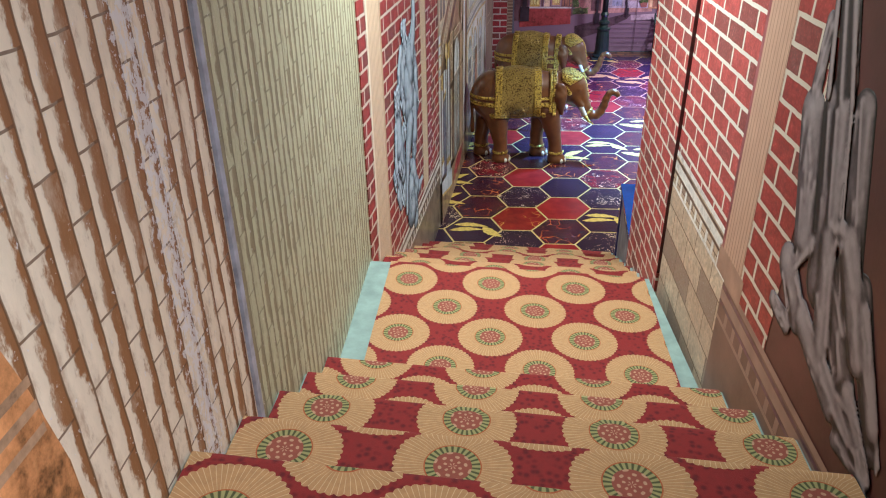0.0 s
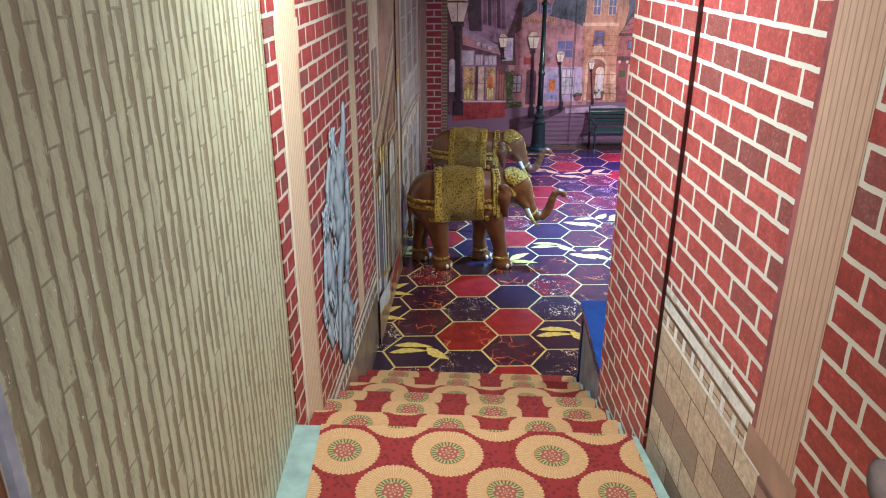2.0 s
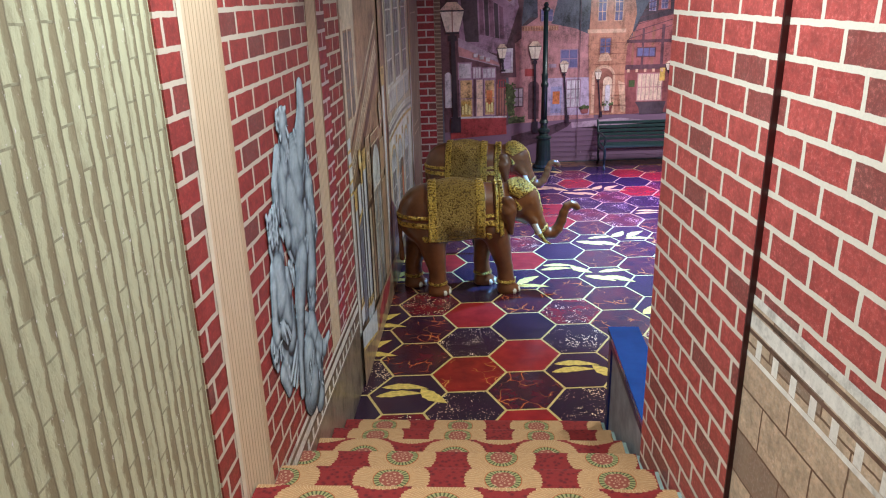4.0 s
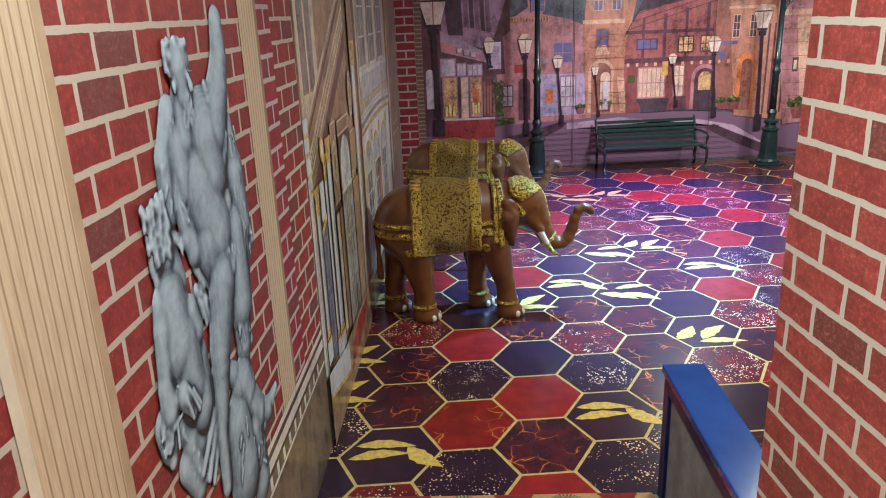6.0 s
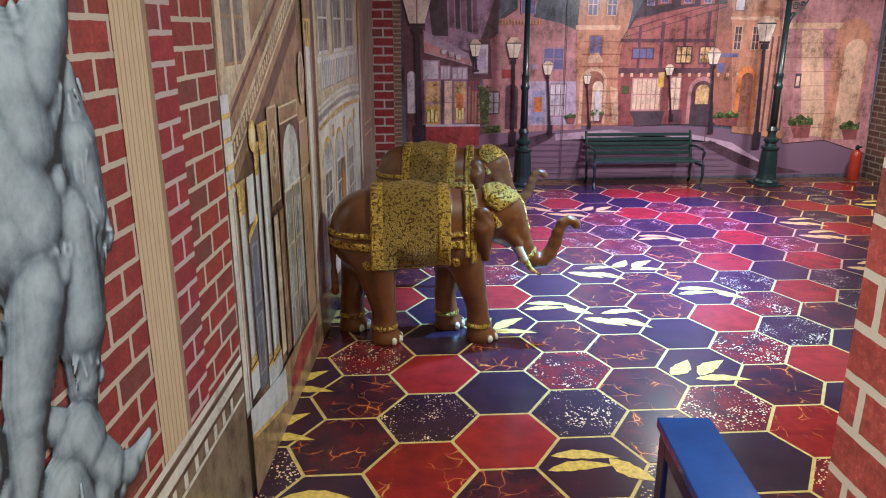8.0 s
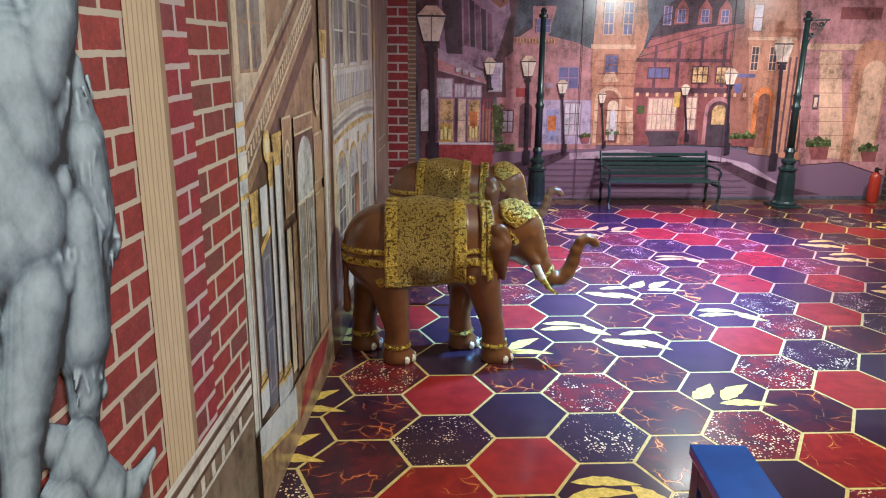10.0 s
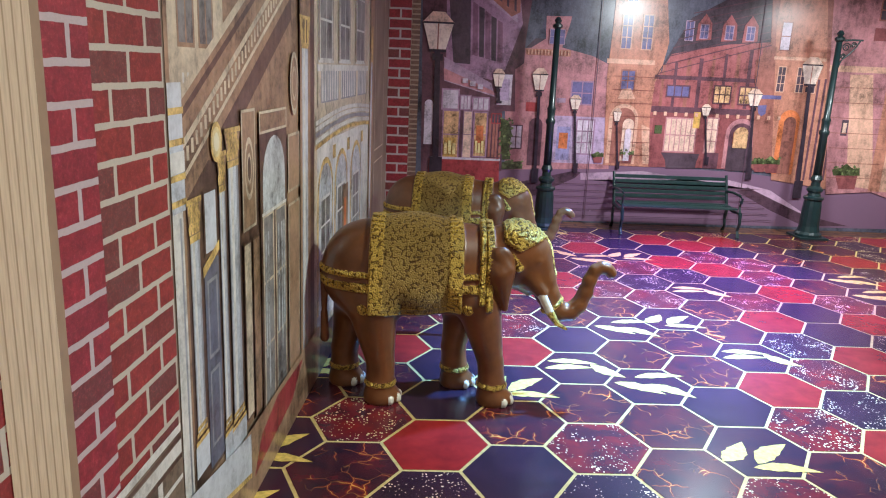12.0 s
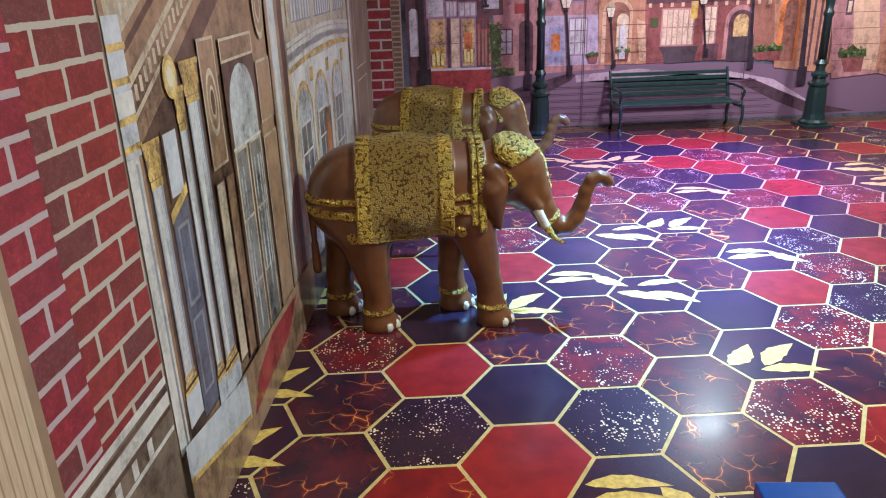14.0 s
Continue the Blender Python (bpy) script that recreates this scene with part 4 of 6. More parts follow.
YOUTH_HEAD = [
    ((5.042, 1.885), (5.064, 1.797), 0.076, 0.069, 0.004, 0.03),
    ((5.085, 1.847), (5.160, 1.812), 0.032, 0.022, 0.004, 0.05),
    ((5.061, 1.957), (5.063, 1.920), 0.021, 0.036, 0.004, 0.05),
    ((4.981, 1.783), (4.982, 1.756), 0.025, 0.022, 0.004, 0.05),
    ((4.988, 1.873), (4.990, 1.793), 0.034, 0.040, 0.004, 0.04),
    ((5.093, 1.789), (5.110, 1.694), 0.055, 0.066, 0.004, 0.02),
]
YOUTH_TRUNK = [
    ((5.045, 1.659), (5.062, 1.537), 0.115, 0.139, 0.004, 0.02),
    ((5.089, 1.524), (5.105, 1.373), 0.130, 0.119, 0.004, 0.02),
    ((5.032, 1.630), (5.103, 1.570), 0.045, 0.044, 0.004, 0.075),
    ((5.163, 1.585), (5.183, 1.526), 0.061, 0.061, 0.004, 0.06),
    ((5.082, 1.512), (5.135, 1.474), 0.015, 0.016, 0.004, 0.085),
    ((5.081, 1.458), (5.131, 1.425), 0.013, 0.013, 0.004, 0.08),
    ((5.167, 1.423), (5.155, 1.292), 0.082, 0.100, 0.004, 0.02),
]
YOUTH_ARMS = [
    ((4.984, 1.686), (4.976, 1.619), 0.057, 0.068, 0.004, 0.05),
    ((4.973, 1.620), (4.936, 1.480), 0.066, 0.053, 0.004, 0.06),
    ((4.927, 1.471), (4.934, 1.396), 0.051, 0.059, 0.004, 0.07),
    ((4.941, 1.415), (5.052, 1.377), 0.038, 0.030, 0.004, 0.09),
    ((5.026, 1.398), (5.075, 1.312), 0.051, 0.030, 0.004, 0.11),
    ((5.058, 1.396), (5.112, 1.296), 0.016, 0.015, 0.004, 0.15),
    ((5.086, 1.377), (5.130, 1.306), 0.016, 0.011, 0.004, 0.15),
    ((5.032, 1.379), (5.062, 1.296), 0.017, 0.012, 0.004, 0.15),
    ((4.986, 1.441), (5.024, 1.427), 0.011, 0.010, 0.004, 0.13),
]
BENT_LEG = [
    ((5.389, 1.271), (5.507, 1.194), 0.051, 0.051, 0.004, 0.05),
    ((5.527, 1.162), (5.559, 1.099), 0.103, 0.098, 0.004, 0.055),
    ((5.491, 1.154), (5.651, 0.960), 0.094, 0.088, 0.004, 0.05),
    ((5.653, 0.950), (5.775, 0.914), 0.065, 0.056, 0.004, 0.05),
    ((5.662, 0.922), (5.691, 0.895), 0.049, 0.047, 0.004, 0.05),
    ((5.772, 0.925), (5.871, 0.934), 0.044, 0.033, 0.004, 0.06),
    ((5.825, 0.913), (5.896, 0.940), 0.034, 0.028, 0.004, 0.06),
]
BEAST = [
    ((4.886, 1.374), (4.898, 1.313), 0.060, 0.057, 0.004, 0.03),
    ((4.896, 1.323), (4.902, 1.260), 0.042, 0.030, 0.004, 0.04),
    ((4.933, 1.345), (4.995, 1.348), 0.015, 0.008, 0.004, 0.1),
    ((4.958, 1.348), (4.946, 1.274), 0.012, 0.012, 0.004, 0.1),
    ((4.992, 1.323), (5.096, 1.194), 0.062, 0.061, 0.004, 0),
    ((5.037, 1.229), (5.064, 1.109), 0.068, 0.066, 0.004, 0),
    ((5.429, 1.047), (5.440, 0.863), 0.137, 0.168, 0.004, 0.05),
    ((5.563, 0.926), (5.575, 0.830), 0.112, 0.099, 0.004, 0.05),
    ((5.596, 0.852), (5.602, 0.701), 0.107, 0.100, 0.004, 0.02),
    ((5.239, 1.218), (5.076, 1.100), 0.028, 0.022, 0.004, 0.06),
    ((5.258, 1.198), (5.116, 1.053), 0.029, 0.023, 0.004, 0.06),
    ((5.276, 1.177), (5.147, 1.016), 0.025, 0.020, 0.004, 0.06),
    ((4.981, 1.186), (5.053, 1.078), 0.058, 0.059, 0.004, 0),
]


def raised(rows, lift):
    return [(*row, lift) for row in rows]


def curls(u, z, wide, high, count, size, seed):
    """Locks of hair round a head."""
    r = random.Random(seed)
    rows = []
    for _ in range(count):
        a = (u + wide * (r.random() - 0.5), z + high * (r.random() - 0.5))
        rows.append((a, (a[0] + 0.02 * (r.random() - 0.5), a[1] - 0.025 * r.random()), size, size * 0.7, 0.004))
    return rows


def pleats(pieces, count, size, seed):
    """Short uneven folds lying on the swell of each limb of cloth."""
    r = random.Random(seed)
    rows = []
    for a, b, ra, rb, k, lift in pieces:
        du, dz = b[0] - a[0], b[1] - a[1]
        long = math.hypot(du, dz) + 1e-6
        for _ in range(count):
            s, side = r.uniform(0.0, 0.85), r.uniform(-0.75, 0.75) * max(ra, rb)
            p = (a[0] + du * s - dz / long * side, a[1] + dz * s + du / long * side)
            e, turn = r.uniform(0.12, 0.4), r.uniform(-0.35, 0.35) * max(ra, rb)
            q = (p[0] + du * e - dz / long * turn, p[1] + dz * e + du / long * turn)
            top = lift + math.sqrt(max(max(ra, rb) ** 2 - side ** 2, 0))
            rows.append((p, q, size * r.uniform(0.7, 1.3), size * r.uniform(0.3, 0.7), 0.004, top - size * 0.3))
    return rows


FIGURES = MAN_HEAD + MAN_TRUNK + MAN_ARM + MAN_BELLY + MAN_LEGS + CLOAK_NEAR + CLOAK_FAR + HAND + YOUTH_HEAD + YOUTH_TRUNK + YOUTH_ARMS + BENT_LEG + BEAST
FIGURES += raised(curls(5.325, 2.312, 0.17, 0.085, 30, 0.017, 1), 0.10) + raised(curls(5.364, 2.14, 0.08, 0.075, 26, 0.012, 2), 0.11) + raised(curls(5.03, 1.885, 0.15, 0.15, 60, 0.019, 3), 0.10)
FIGURES += raised(curls(5.182, 1.80, 0.05, 0.03, 9, 0.012, 9), 0.08) + raised(curls(5.55, 1.632, 0.20, 0.06, 26, 0.015, 6), 0.14) + raised(curls(5.43, 0.965, 0.20, 0.16, 46, 0.017, 4), 0.14) + raised(curls(4.887, 1.34, 0.07, 0.07, 16, 0.013, 5), 0.09)
FIGURES += pleats(CLOAK_NEAR[:5], 5, 0.010, 12) + pleats(CLOAK_FAR[:4] + CLOAK_FAR[8:], 6, 0.011, 13) + pleats(BEAST[4:9], 5, 0.011, 14)
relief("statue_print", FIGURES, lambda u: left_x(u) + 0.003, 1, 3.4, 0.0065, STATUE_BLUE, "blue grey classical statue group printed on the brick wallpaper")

GUARD_BODY = [
    ((2.452, 3.087), (2.311, 2.780), 0.068, 0.070, 0.004, 0),
    ((2.345, 2.701), (2.165, 2.193), 0.083, 0.096, 0.004, -0.02),
    ((2.173, 2.739), (1.993, 2.259), 0.070, 0.077, 0.004, -0.02),
    ((2.100, 2.232), (1.791, 1.929), 0.089, 0.067, 0.004, -0.02),
    ((1.925, 2.301), (1.666, 1.963), 0.061, 0.050, 0.004, -0.02),
    ((2.487, 2.637), (2.335, 2.264), 0.086, 0.078, 0.004, 0.03),
    ((2.402, 2.129), (2.242, 2.014), 0.076, 0.067, 0.004, 0.03),
    ((2.445, 1.952), (2.307, 1.942), 0.038, 0.044, 0.004, 0.05),
    ((2.500, 2.919), (2.496, 2.653), 0.040, 0.043, 0.004, 0.05),
]
GUARD_CLOTH = [
    ((2.172, 2.349), (2.048, 2.018), 0.059, 0.058, 0.004, 0.05),
    ((2.055, 2.392), (1.840, 2.132), 0.059, 0.054, 0.004, 0.05),
    ((2.213, 2.033), (1.904, 1.914), 0.063, 0.051, 0.004, 0.05),
    ((2.026, 1.968), (1.769, 1.906), 0.061, 0.046, 0.004, 0.05),
    ((1.841, 2.011), (1.644, 1.881), 0.047, 0.034, 0.004, 0.05),
    ((1.825, 1.854), (1.635, 1.866), 0.037, 0.021, 0.004, 0.05),
    ((2.176, 2.385), (2.081, 2.404), 0.032, 0.026, 0.004, 0.08),
    ((2.266, 2.279), (2.360, 2.142), 0.034, 0.030, 0.004, 0.06),
    ((2.281, 2.704), (2.163, 2.392), 0.053, 0.051, 0.004, 0.05),
    ((1.879, 2.257), (1.686, 2.024), 0.043, 0.038, 0.004, 0.05),
]
GUARD_FOLDS = [
    ((2.497, 3.018), (2.399, 2.719), 0.019, 0.019, 0.004, 0.09),
    ((2.446, 3.026), (2.312, 2.729), 0.018, 0.018, 0.004, 0.1),
    ((2.390, 3.035), (2.237, 2.735), 0.021, 0.017, 0.004, 0.09),
    ((2.430, 2.637), (2.309, 2.318), 0.016, 0.017, 0.004, 0.07),
    ((2.372, 2.675), (2.228, 2.339), 0.015, 0.016, 0.004, 0.06),
    ((2.315, 2.693), (2.190, 2.378), 0.015, 0.015, 0.004, 0.09),
    ((2.237, 2.735), (2.113, 2.417), 0.017, 0.014, 0.004, 0.08),
    ((2.196, 2.764), (2.031, 2.422), 0.016, 0.013, 0.004, 0.07),
    ((2.134, 2.330), (2.020, 2.059), 0.014, 0.015, 0.004, 0.09),
    ((2.091, 2.354), (1.929, 2.064), 0.014, 0.014, 0.004, 0.07),
    ((2.032, 2.386), (1.860, 2.117), 0.013, 0.013, 0.004, 0.09),
    ((1.993, 2.407), (1.806, 2.158), 0.012, 0.012, 0.004, 0.07),
    ((2.160, 2.046), (1.905, 1.957), 0.012, 0.011, 0.004, 0.08),
    ((1.999, 2.011), (1.773, 1.924), 0.015, 0.010, 0.004, 0.09),
]
GUARD_KNOT = (2.132, 2.389)
GUARD = GUARD_BODY + GUARD_CLOTH + GUARD_FOLDS + raised(curls(GUARD_KNOT[0], GUARD_KNOT[1], 0.10, 0.08, 14, 0.018, 8), 0.10)
GUARD += pleats(GUARD_BODY, 9, 0.015, 15) + pleats(GUARD_CLOTH, 7, 0.013, 16)
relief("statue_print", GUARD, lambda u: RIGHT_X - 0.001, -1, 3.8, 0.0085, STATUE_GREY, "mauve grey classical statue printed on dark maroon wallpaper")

# ---- printed pictures ----


def ink(name, colour, amount=0.4, scale=5.0, rough=0.3):
    """A glossy photographic print: a colour broken up by soft light, mottling and small detail."""
    m = Nodes(name, rough, coat=0.2)
    m.set("Coat Roughness", 0.22)
    v = m.coords()
    soft, mid = m.noise(v, scale * 0.35, 2), m.noise(v, scale * 2.2, 5, 0.7)
    tall = m.noise(m.coords("Object", scale=(1, 1, 0.25)), 17, 4, 0.6)
    fine = m.noise(v, 46, 4, 0.7)
    t = m.math("ADD", m.math("ADD", m.math("MULTIPLY", soft, 0.9), m.math("MULTIPLY", mid, 0.8)), m.math("ADD", m.math("MULTIPLY", tall, 0.5), m.math("MULTIPLY", fine, 0.5)))
    dark = tuple(c * (1 - amount) ** 2 for c in colour)
    light = tuple(min(1, c * (1 + amount) + 0.02 * amount) for c in colour)
    return m.done(m.ramp(m.math("DIVIDE", t, 2.7), (0.40, dark), (0.49, colour), (0.59, light)))


SKY = ink("night_sky_print", (0.10, 0.10, 0.14), 0.6, 2)
PINK = ink("pink_house_print", (0.48, 0.21, 0.23))
ORANGE = ink("orange_house_print", (0.50, 0.215, 0.15))
ORANGE_DARK = ink("rust_house_print", (0.33, 0.125, 0.10))
PALE_ORANGE = ink("peach_print", (0.66, 0.38, 0.28))
DEEP_RED = ink("deep_red_print", (0.26, 0.075, 0.08))
RED_TIMBER = ink("red_timber_print", (0.36, 0.11, 0.115))
BROWN_INK = ink("dark_brown_print", (0.13, 0.055, 0.075))
PURPLE = ink("purple_wood_print", (0.36, 0.20, 0.30))
BAYPANEL = ink("mauve_panel_print", (0.22, 0.10, 0.16))
LILAC = ink("lilac_house_print", (0.50, 0.36, 0.52))
LILAC_DARK = ink("dull_lilac_print", (0.42, 0.28, 0.38))
ROOF = ink("dark_roof_print", (0.08, 0.05, 0.068))
BLUE_PANE = ink("blue_pane_print", (0.14, 0.12, 0.26))
BLUE_DOOR = ink("blue_door_print", (0.34, 0.30, 0.52))
PALE_PANE = ink("pale_pane_print", (0.62, 0.52, 0.60), 0.3, 14)
LIT_PANE = ink("lit_shop_pane_print", (0.62, 0.36, 0.19), 0.65, 16)
WARM_PANE = ink("warm_pane_print", (0.74, 0.50, 0.40), 0.35, 14)
GOLD_SIGN = ink("yellow_print", (0.62, 0.36, 0.10), 0.4, 12)
ORANGE_SIGN = ink("orange_print", (0.62, 0.18, 0.07), 0.4, 12)
RED_SIGN = ink("red_print", (0.33, 0.045, 0.05), 0.4, 12)
GREEN = ink("leaf_green_print", (0.07, 0.085, 0.035), 0.7, 30)
KERB = ink("dark_kerb_print", (0.10, 0.05, 0.075))
LIGHT_PAVE = ink("pale_pavement_print", (0.50, 0.32, 0.44), 0.3, 3)
LAMP_GLASS = ink("lamp_glass_print", (0.82, 0.64, 0.56), 0.3, 9)
POST_INK = ink("dark_post_print", (0.035, 0.022, 0.035))
COBBLE = brick_print("mauve_cobble_print", (0.46, 0.27, 0.40), (0.36, 0.20, 0.32), (0.27, 0.15, 0.24), 0.12, 0.05, 0.004, 0.3, 0.3, "Object")
BRICK_TAN = brick_print("tan_brick_print", (0.30, 0.16, 0.12), (0.22, 0.11, 0.09), (0.5, 0.36, 0.28), 0.24, 0.05, 0.008)


class Picture:
    """Flat printed shapes laid on a wall, each a hair in front of the last."""

    def __init__(self, parent, place, low, high):
        self.parent, self.place, self.low, self.high, self.depth = parent, place, low, high, 0.002

    def flat(self, name, outline, material):
        self.depth += 0.00012
        pts = []
        for u, z in outline:
            q = (min(max(u, self.low[0]), self.high[0]), min(max(z, self.low[1]), self.high[1]))
            if q not in pts:
                pts.append(q)
        if len(pts) < 3:
            return None
        area = sum(a[0] * b[1] - b[0] * a[1] for a, b in zip(pts, pts[1:] + pts[:1]))
        pts = pts if area > 0 else pts[::-1]
        verts = [self.place(u, z, self.depth) for u, z in pts]
        return link(name, verts, [tuple(range(len(pts)))], material, self.parent, uv=lambda p, i: pts[i])

    def rect(self, name, u0, z0, u1, z1, material):
        return self.flat(name, [(u0, z0), (u1, z0), (u1, z1), (u0, z1)], material)

    def window(self, u0, z0, u1, z1, across, up, pane, bar):
        t = min(0.012, (u1 - u0) / 14)
        self.rect("printed_frame", u0 - t, z0 - t, u1 + t, z1 + t, bar)
        w, h = (u1 - u0) / across, (z1 - z0) / up
        for i in range(across):
            for j in range(up):
                self.rect("printed_pane", u0 + i * w + t * 0.6, z0 + j * h + t * 0.6, u0 + (i + 1) * w - t * 0.6, z0 + (j + 1) * h - t * 0.6, pane)
                self.depth -= 0.00012
        self.depth += 0.00012

    def arch(self, name, u0, z0, u1, z1, material):
        r, c = (u1 - u0) / 2, (u0 + u1) / 2
        spring = max(z1 - r, z0)
        self.flat(name, [(u0, z0), (u1, z0)] + [(c + r * math.cos(a * math.pi / 10), spring + (z1 - spring) * math.sin(a * math.pi / 10)) for a in range(11)], material)

    def lamp(self, u, top, neck, ub, foot, wide):
        h = top - neck
        p = wide * 0.09
        self.flat("printed_post", [(ub - p * 1.2, foot), (ub + p * 1.2, foot), (u + p, neck), (u - p, neck)], POST_INK)
        self.rect("printed_post_base", ub - p * 2.4, foot, ub + p * 2.4, foot + (neck - foot) * 0.16, POST_INK)
        self.rect("printed_post_ring", u - p * 2.0, neck - h * 0.28, u + p * 2.0, neck - h * 0.10, POST_INK)
        self.flat("printed_lantern", [(u - wide * 0.26, neck), (u + wide * 0.26, neck), (u + wide * 0.5, top - h * 0.28), (u - wide * 0.5, top - h * 0.28)], LAMP_GLASS)
        self.flat("printed_lantern_top", [(u - wide * 0.52, top - h * 0.28), (u + wide * 0.52, top - h * 0.28), (u + wide * 0.2, top), (u - wide * 0.2, top)], WARM_PANE)
        self.rect("printed_lantern_rim", u - wide * 0.5, top - h * 0.31, u + wide * 0.5, top - h * 0.26, POST_INK)
        self.flat("printed_lantern_bar", [(u - p * 0.25, neck), (u + p * 0.25, neck), (u + p * 0.25, top - h * 0.3), (u - p * 0.25, top - h * 0.3)], ORANGE_DARK)
        self.rect("printed_lantern_foot", u - wide * 0.28, neck - h * 0.05, u + wide * 0.28, neck + h * 0.02, POST_INK)


mural = tagged(new("street_mural"), "glossy printed mural of an evening street with lamps and shops", "mural")
street = Picture(mural, lambda u, z, d: (u, MURAL_Y - d, z), (0.0, 0.004), (SIDE_X - 0.004, HALL_TOP - 0.004))
street.rect("printed_sky", 0.02, -0.01, 7.34, 3.45, SKY)
street.flat("printed_pavement", [(0.47, -0.11), (7.85, 0.06), (7.73, 0.64), (5.53, 0.7), (4.82, 0.77), (3.43, 0.81), (2.29, 0.77), (1.46, 0.69), (0.45, 0.57)], COBBLE)
street.flat("printed_pavement", [(2.61, 0.59), (4.6, 0.67), (5.24, 0.54), (5.92, 0.14), (5.78, 0.06), (5.35, 0.27), (4.85, 0.56), (3.44, 0.74), (2.6, 0.68)], LIGHT_PAVE)
street.flat("printed_kerb", [(1.58, 0.48), (2.52, 0.71), (2.61, 0.69), (2.53, 0.61), (2.01, 0.36), (1.59, 0.21)], KERB)
street.flat("printed_kerb", [(4.92, 0.57), (5.75, 0.22), (6.41, 0.08), (5.78, 0.06), (5.28, 0.26), (4.78, 0.51)], KERB)
street.flat("printed_house", [(1.57, 0.69), (1.49, 2.25), (1.82, 2.28), (2.0, 2.4), (1.99, 2.68), (2.32, 2.69), (2.3, 2.59), (2.22, 2.3), (2.63, 2.21), (2.86, 2.11), (2.98, 0.75)], PINK)
street.flat("printed_roof", [(1.75, 2.28), (1.87, 2.4), (2.0, 2.4), (1.82, 2.28)], ROOF)
street.rect("printed_cornice", 1.75, 2.19, 2.34, 2.27, ORANGE)
street.rect("printed_house", 2.15, 0.81, 2.94, 1.43, LILAC)
street.window(2.39, 1.59, 2.67, 1.88, 2, 2, BLUE_PANE, PURPLE)
street.rect("printed_window", 2.2, 1.6, 2.32, 1.66, LILAC_DARK)
street.window(2.5, 0.94, 2.73, 1.39, 3, 3, PALE_PANE, PURPLE)
street.rect("printed_door", 2.24, 0.85, 2.42, 1.29, BLUE_DOOR)
street.rect("printed_poster", 2.27, 1.0, 2.39, 1.21, ORANGE_SIGN)
street.window(1.62, 0.98, 1.77, 1.28, 2, 2, PALE_PANE, BROWN_INK)
street.rect("printed_sign", 1.8, 1.47, 1.95, 1.59, RED_SIGN)
street.arch("printed_arch", 1.86, 0.76, 2.04, 1.39, BROWN_INK)
street.flat("printed_shop", [(0.45, 0.57), (0.39, 3.21), (1.83, 3.26), (1.74, 2.36), (1.74, 2.08), (1.63, 2.0), (1.66, 1.46), (1.49, 1.46), (1.53, 0.67)], BROWN_INK)
street.flat("printed_bay", [(0.7, 2.95), (1.59, 3.18), (1.69, 2.57), (1.5, 2.0), (1.33, 1.85), (0.73, 1.98)], PURPLE)
street.flat("printed_bay", [(0.72, 2.99), (1.01, 2.86), (1.04, 2.04), (0.82, 2.05)], ROOF)
street.flat("printed_panel", [(1.04, 2.81), (1.1, 2.78), (1.13, 2.14), (1.06, 2.16)], BAYPANEL)
street.flat("printed_panel", [(1.12, 2.76), (1.19, 2.73), (1.21, 2.13), (1.15, 2.14)], ROOF)
street.flat("printed_panel", [(1.2, 2.71), (1.27, 2.67), (1.29, 2.11), (1.23, 2.12)], BAYPANEL)
street.flat("printed_panel", [(1.28, 2.65), (1.35, 2.62), (1.37, 2.09), (1.31, 2.1)], ROOF)
street.flat("printed_panel", [(1.37, 2.6), (1.43, 2.57), (1.46, 2.07), (1.39, 2.08)], BAYPANEL)
street.flat("printed_rail", [(0.95, 3.13), (1.62, 2.67), (1.62, 2.58), (0.95, 3.01)], LILAC_DARK)
street.flat("printed_timber", [(1.21, 3.24), (1.62, 3.25), (1.65, 2.71), (1.54, 2.65), (1.22, 2.9)], ORANGE_DARK)
street.flat("printed_batten", [(1.26, 3.24), (1.29, 3.24), (1.31, 2.87), (1.28, 2.89)], ROOF)
street.flat("printed_batten", [(1.36, 3.24), (1.38, 3.24), (1.41, 2.82), (1.38, 2.84)], ROOF)
street.flat("printed_batten", [(1.45, 3.25), (1.48, 3.25), (1.5, 2.76), (1.47, 2.78)], ROOF)
street.flat("printed_batten", [(1.54, 3.25), (1.57, 3.25), (1.6, 2.71), (1.57, 2.73)], ROOF)
street.flat("printed_cornice", [(0.7, 2.12), (1.33, 1.81), (1.38, 1.64), (0.71, 1.82)], LILAC_DARK)
street.flat("printed_fascia", [(0.7, 1.98), (1.36, 1.71), (1.38, 1.66), (0.71, 1.83)], PINK)
street.window(0.7, 1.46, 0.91, 1.71, 1, 1, PALE_PANE, PURPLE)
street.window(0.94, 1.46, 1.07, 1.64, 3, 1, PALE_PANE, PURPLE)
street.window(1.1, 1.46, 1.31, 1.62, 3, 1, PALE_PANE, PURPLE)
street.window(0.72, 0.82, 0.93, 1.44, 1, 2, LIT_PANE, PURPLE)
street.window(0.99, 0.83, 1.1, 1.44, 1, 2, WARM_PANE, PURPLE)
street.window(1.13, 0.85, 1.3, 1.43, 1, 2, LIT_PANE, PURPLE)
street.rect("printed_shelf", 0.74, 0.84, 0.9, 1.09, GOLD_SIGN)
street.rect("printed_shelf", 1.16, 0.93, 1.26, 1.26, ORANGE_SIGN)
street.flat("printed_stall", [(0.55, 0.8), (1.49, 0.84), (1.5, 0.52), (0.55, 0.46)], RED_SIGN)
street.rect("printed_rail", 0.56, 0.8, 1.5, 0.83, PALE_PANE)
street.rect("printed_batten", 1.33, 0.85, 1.36, 1.36, ORANGE_DARK)
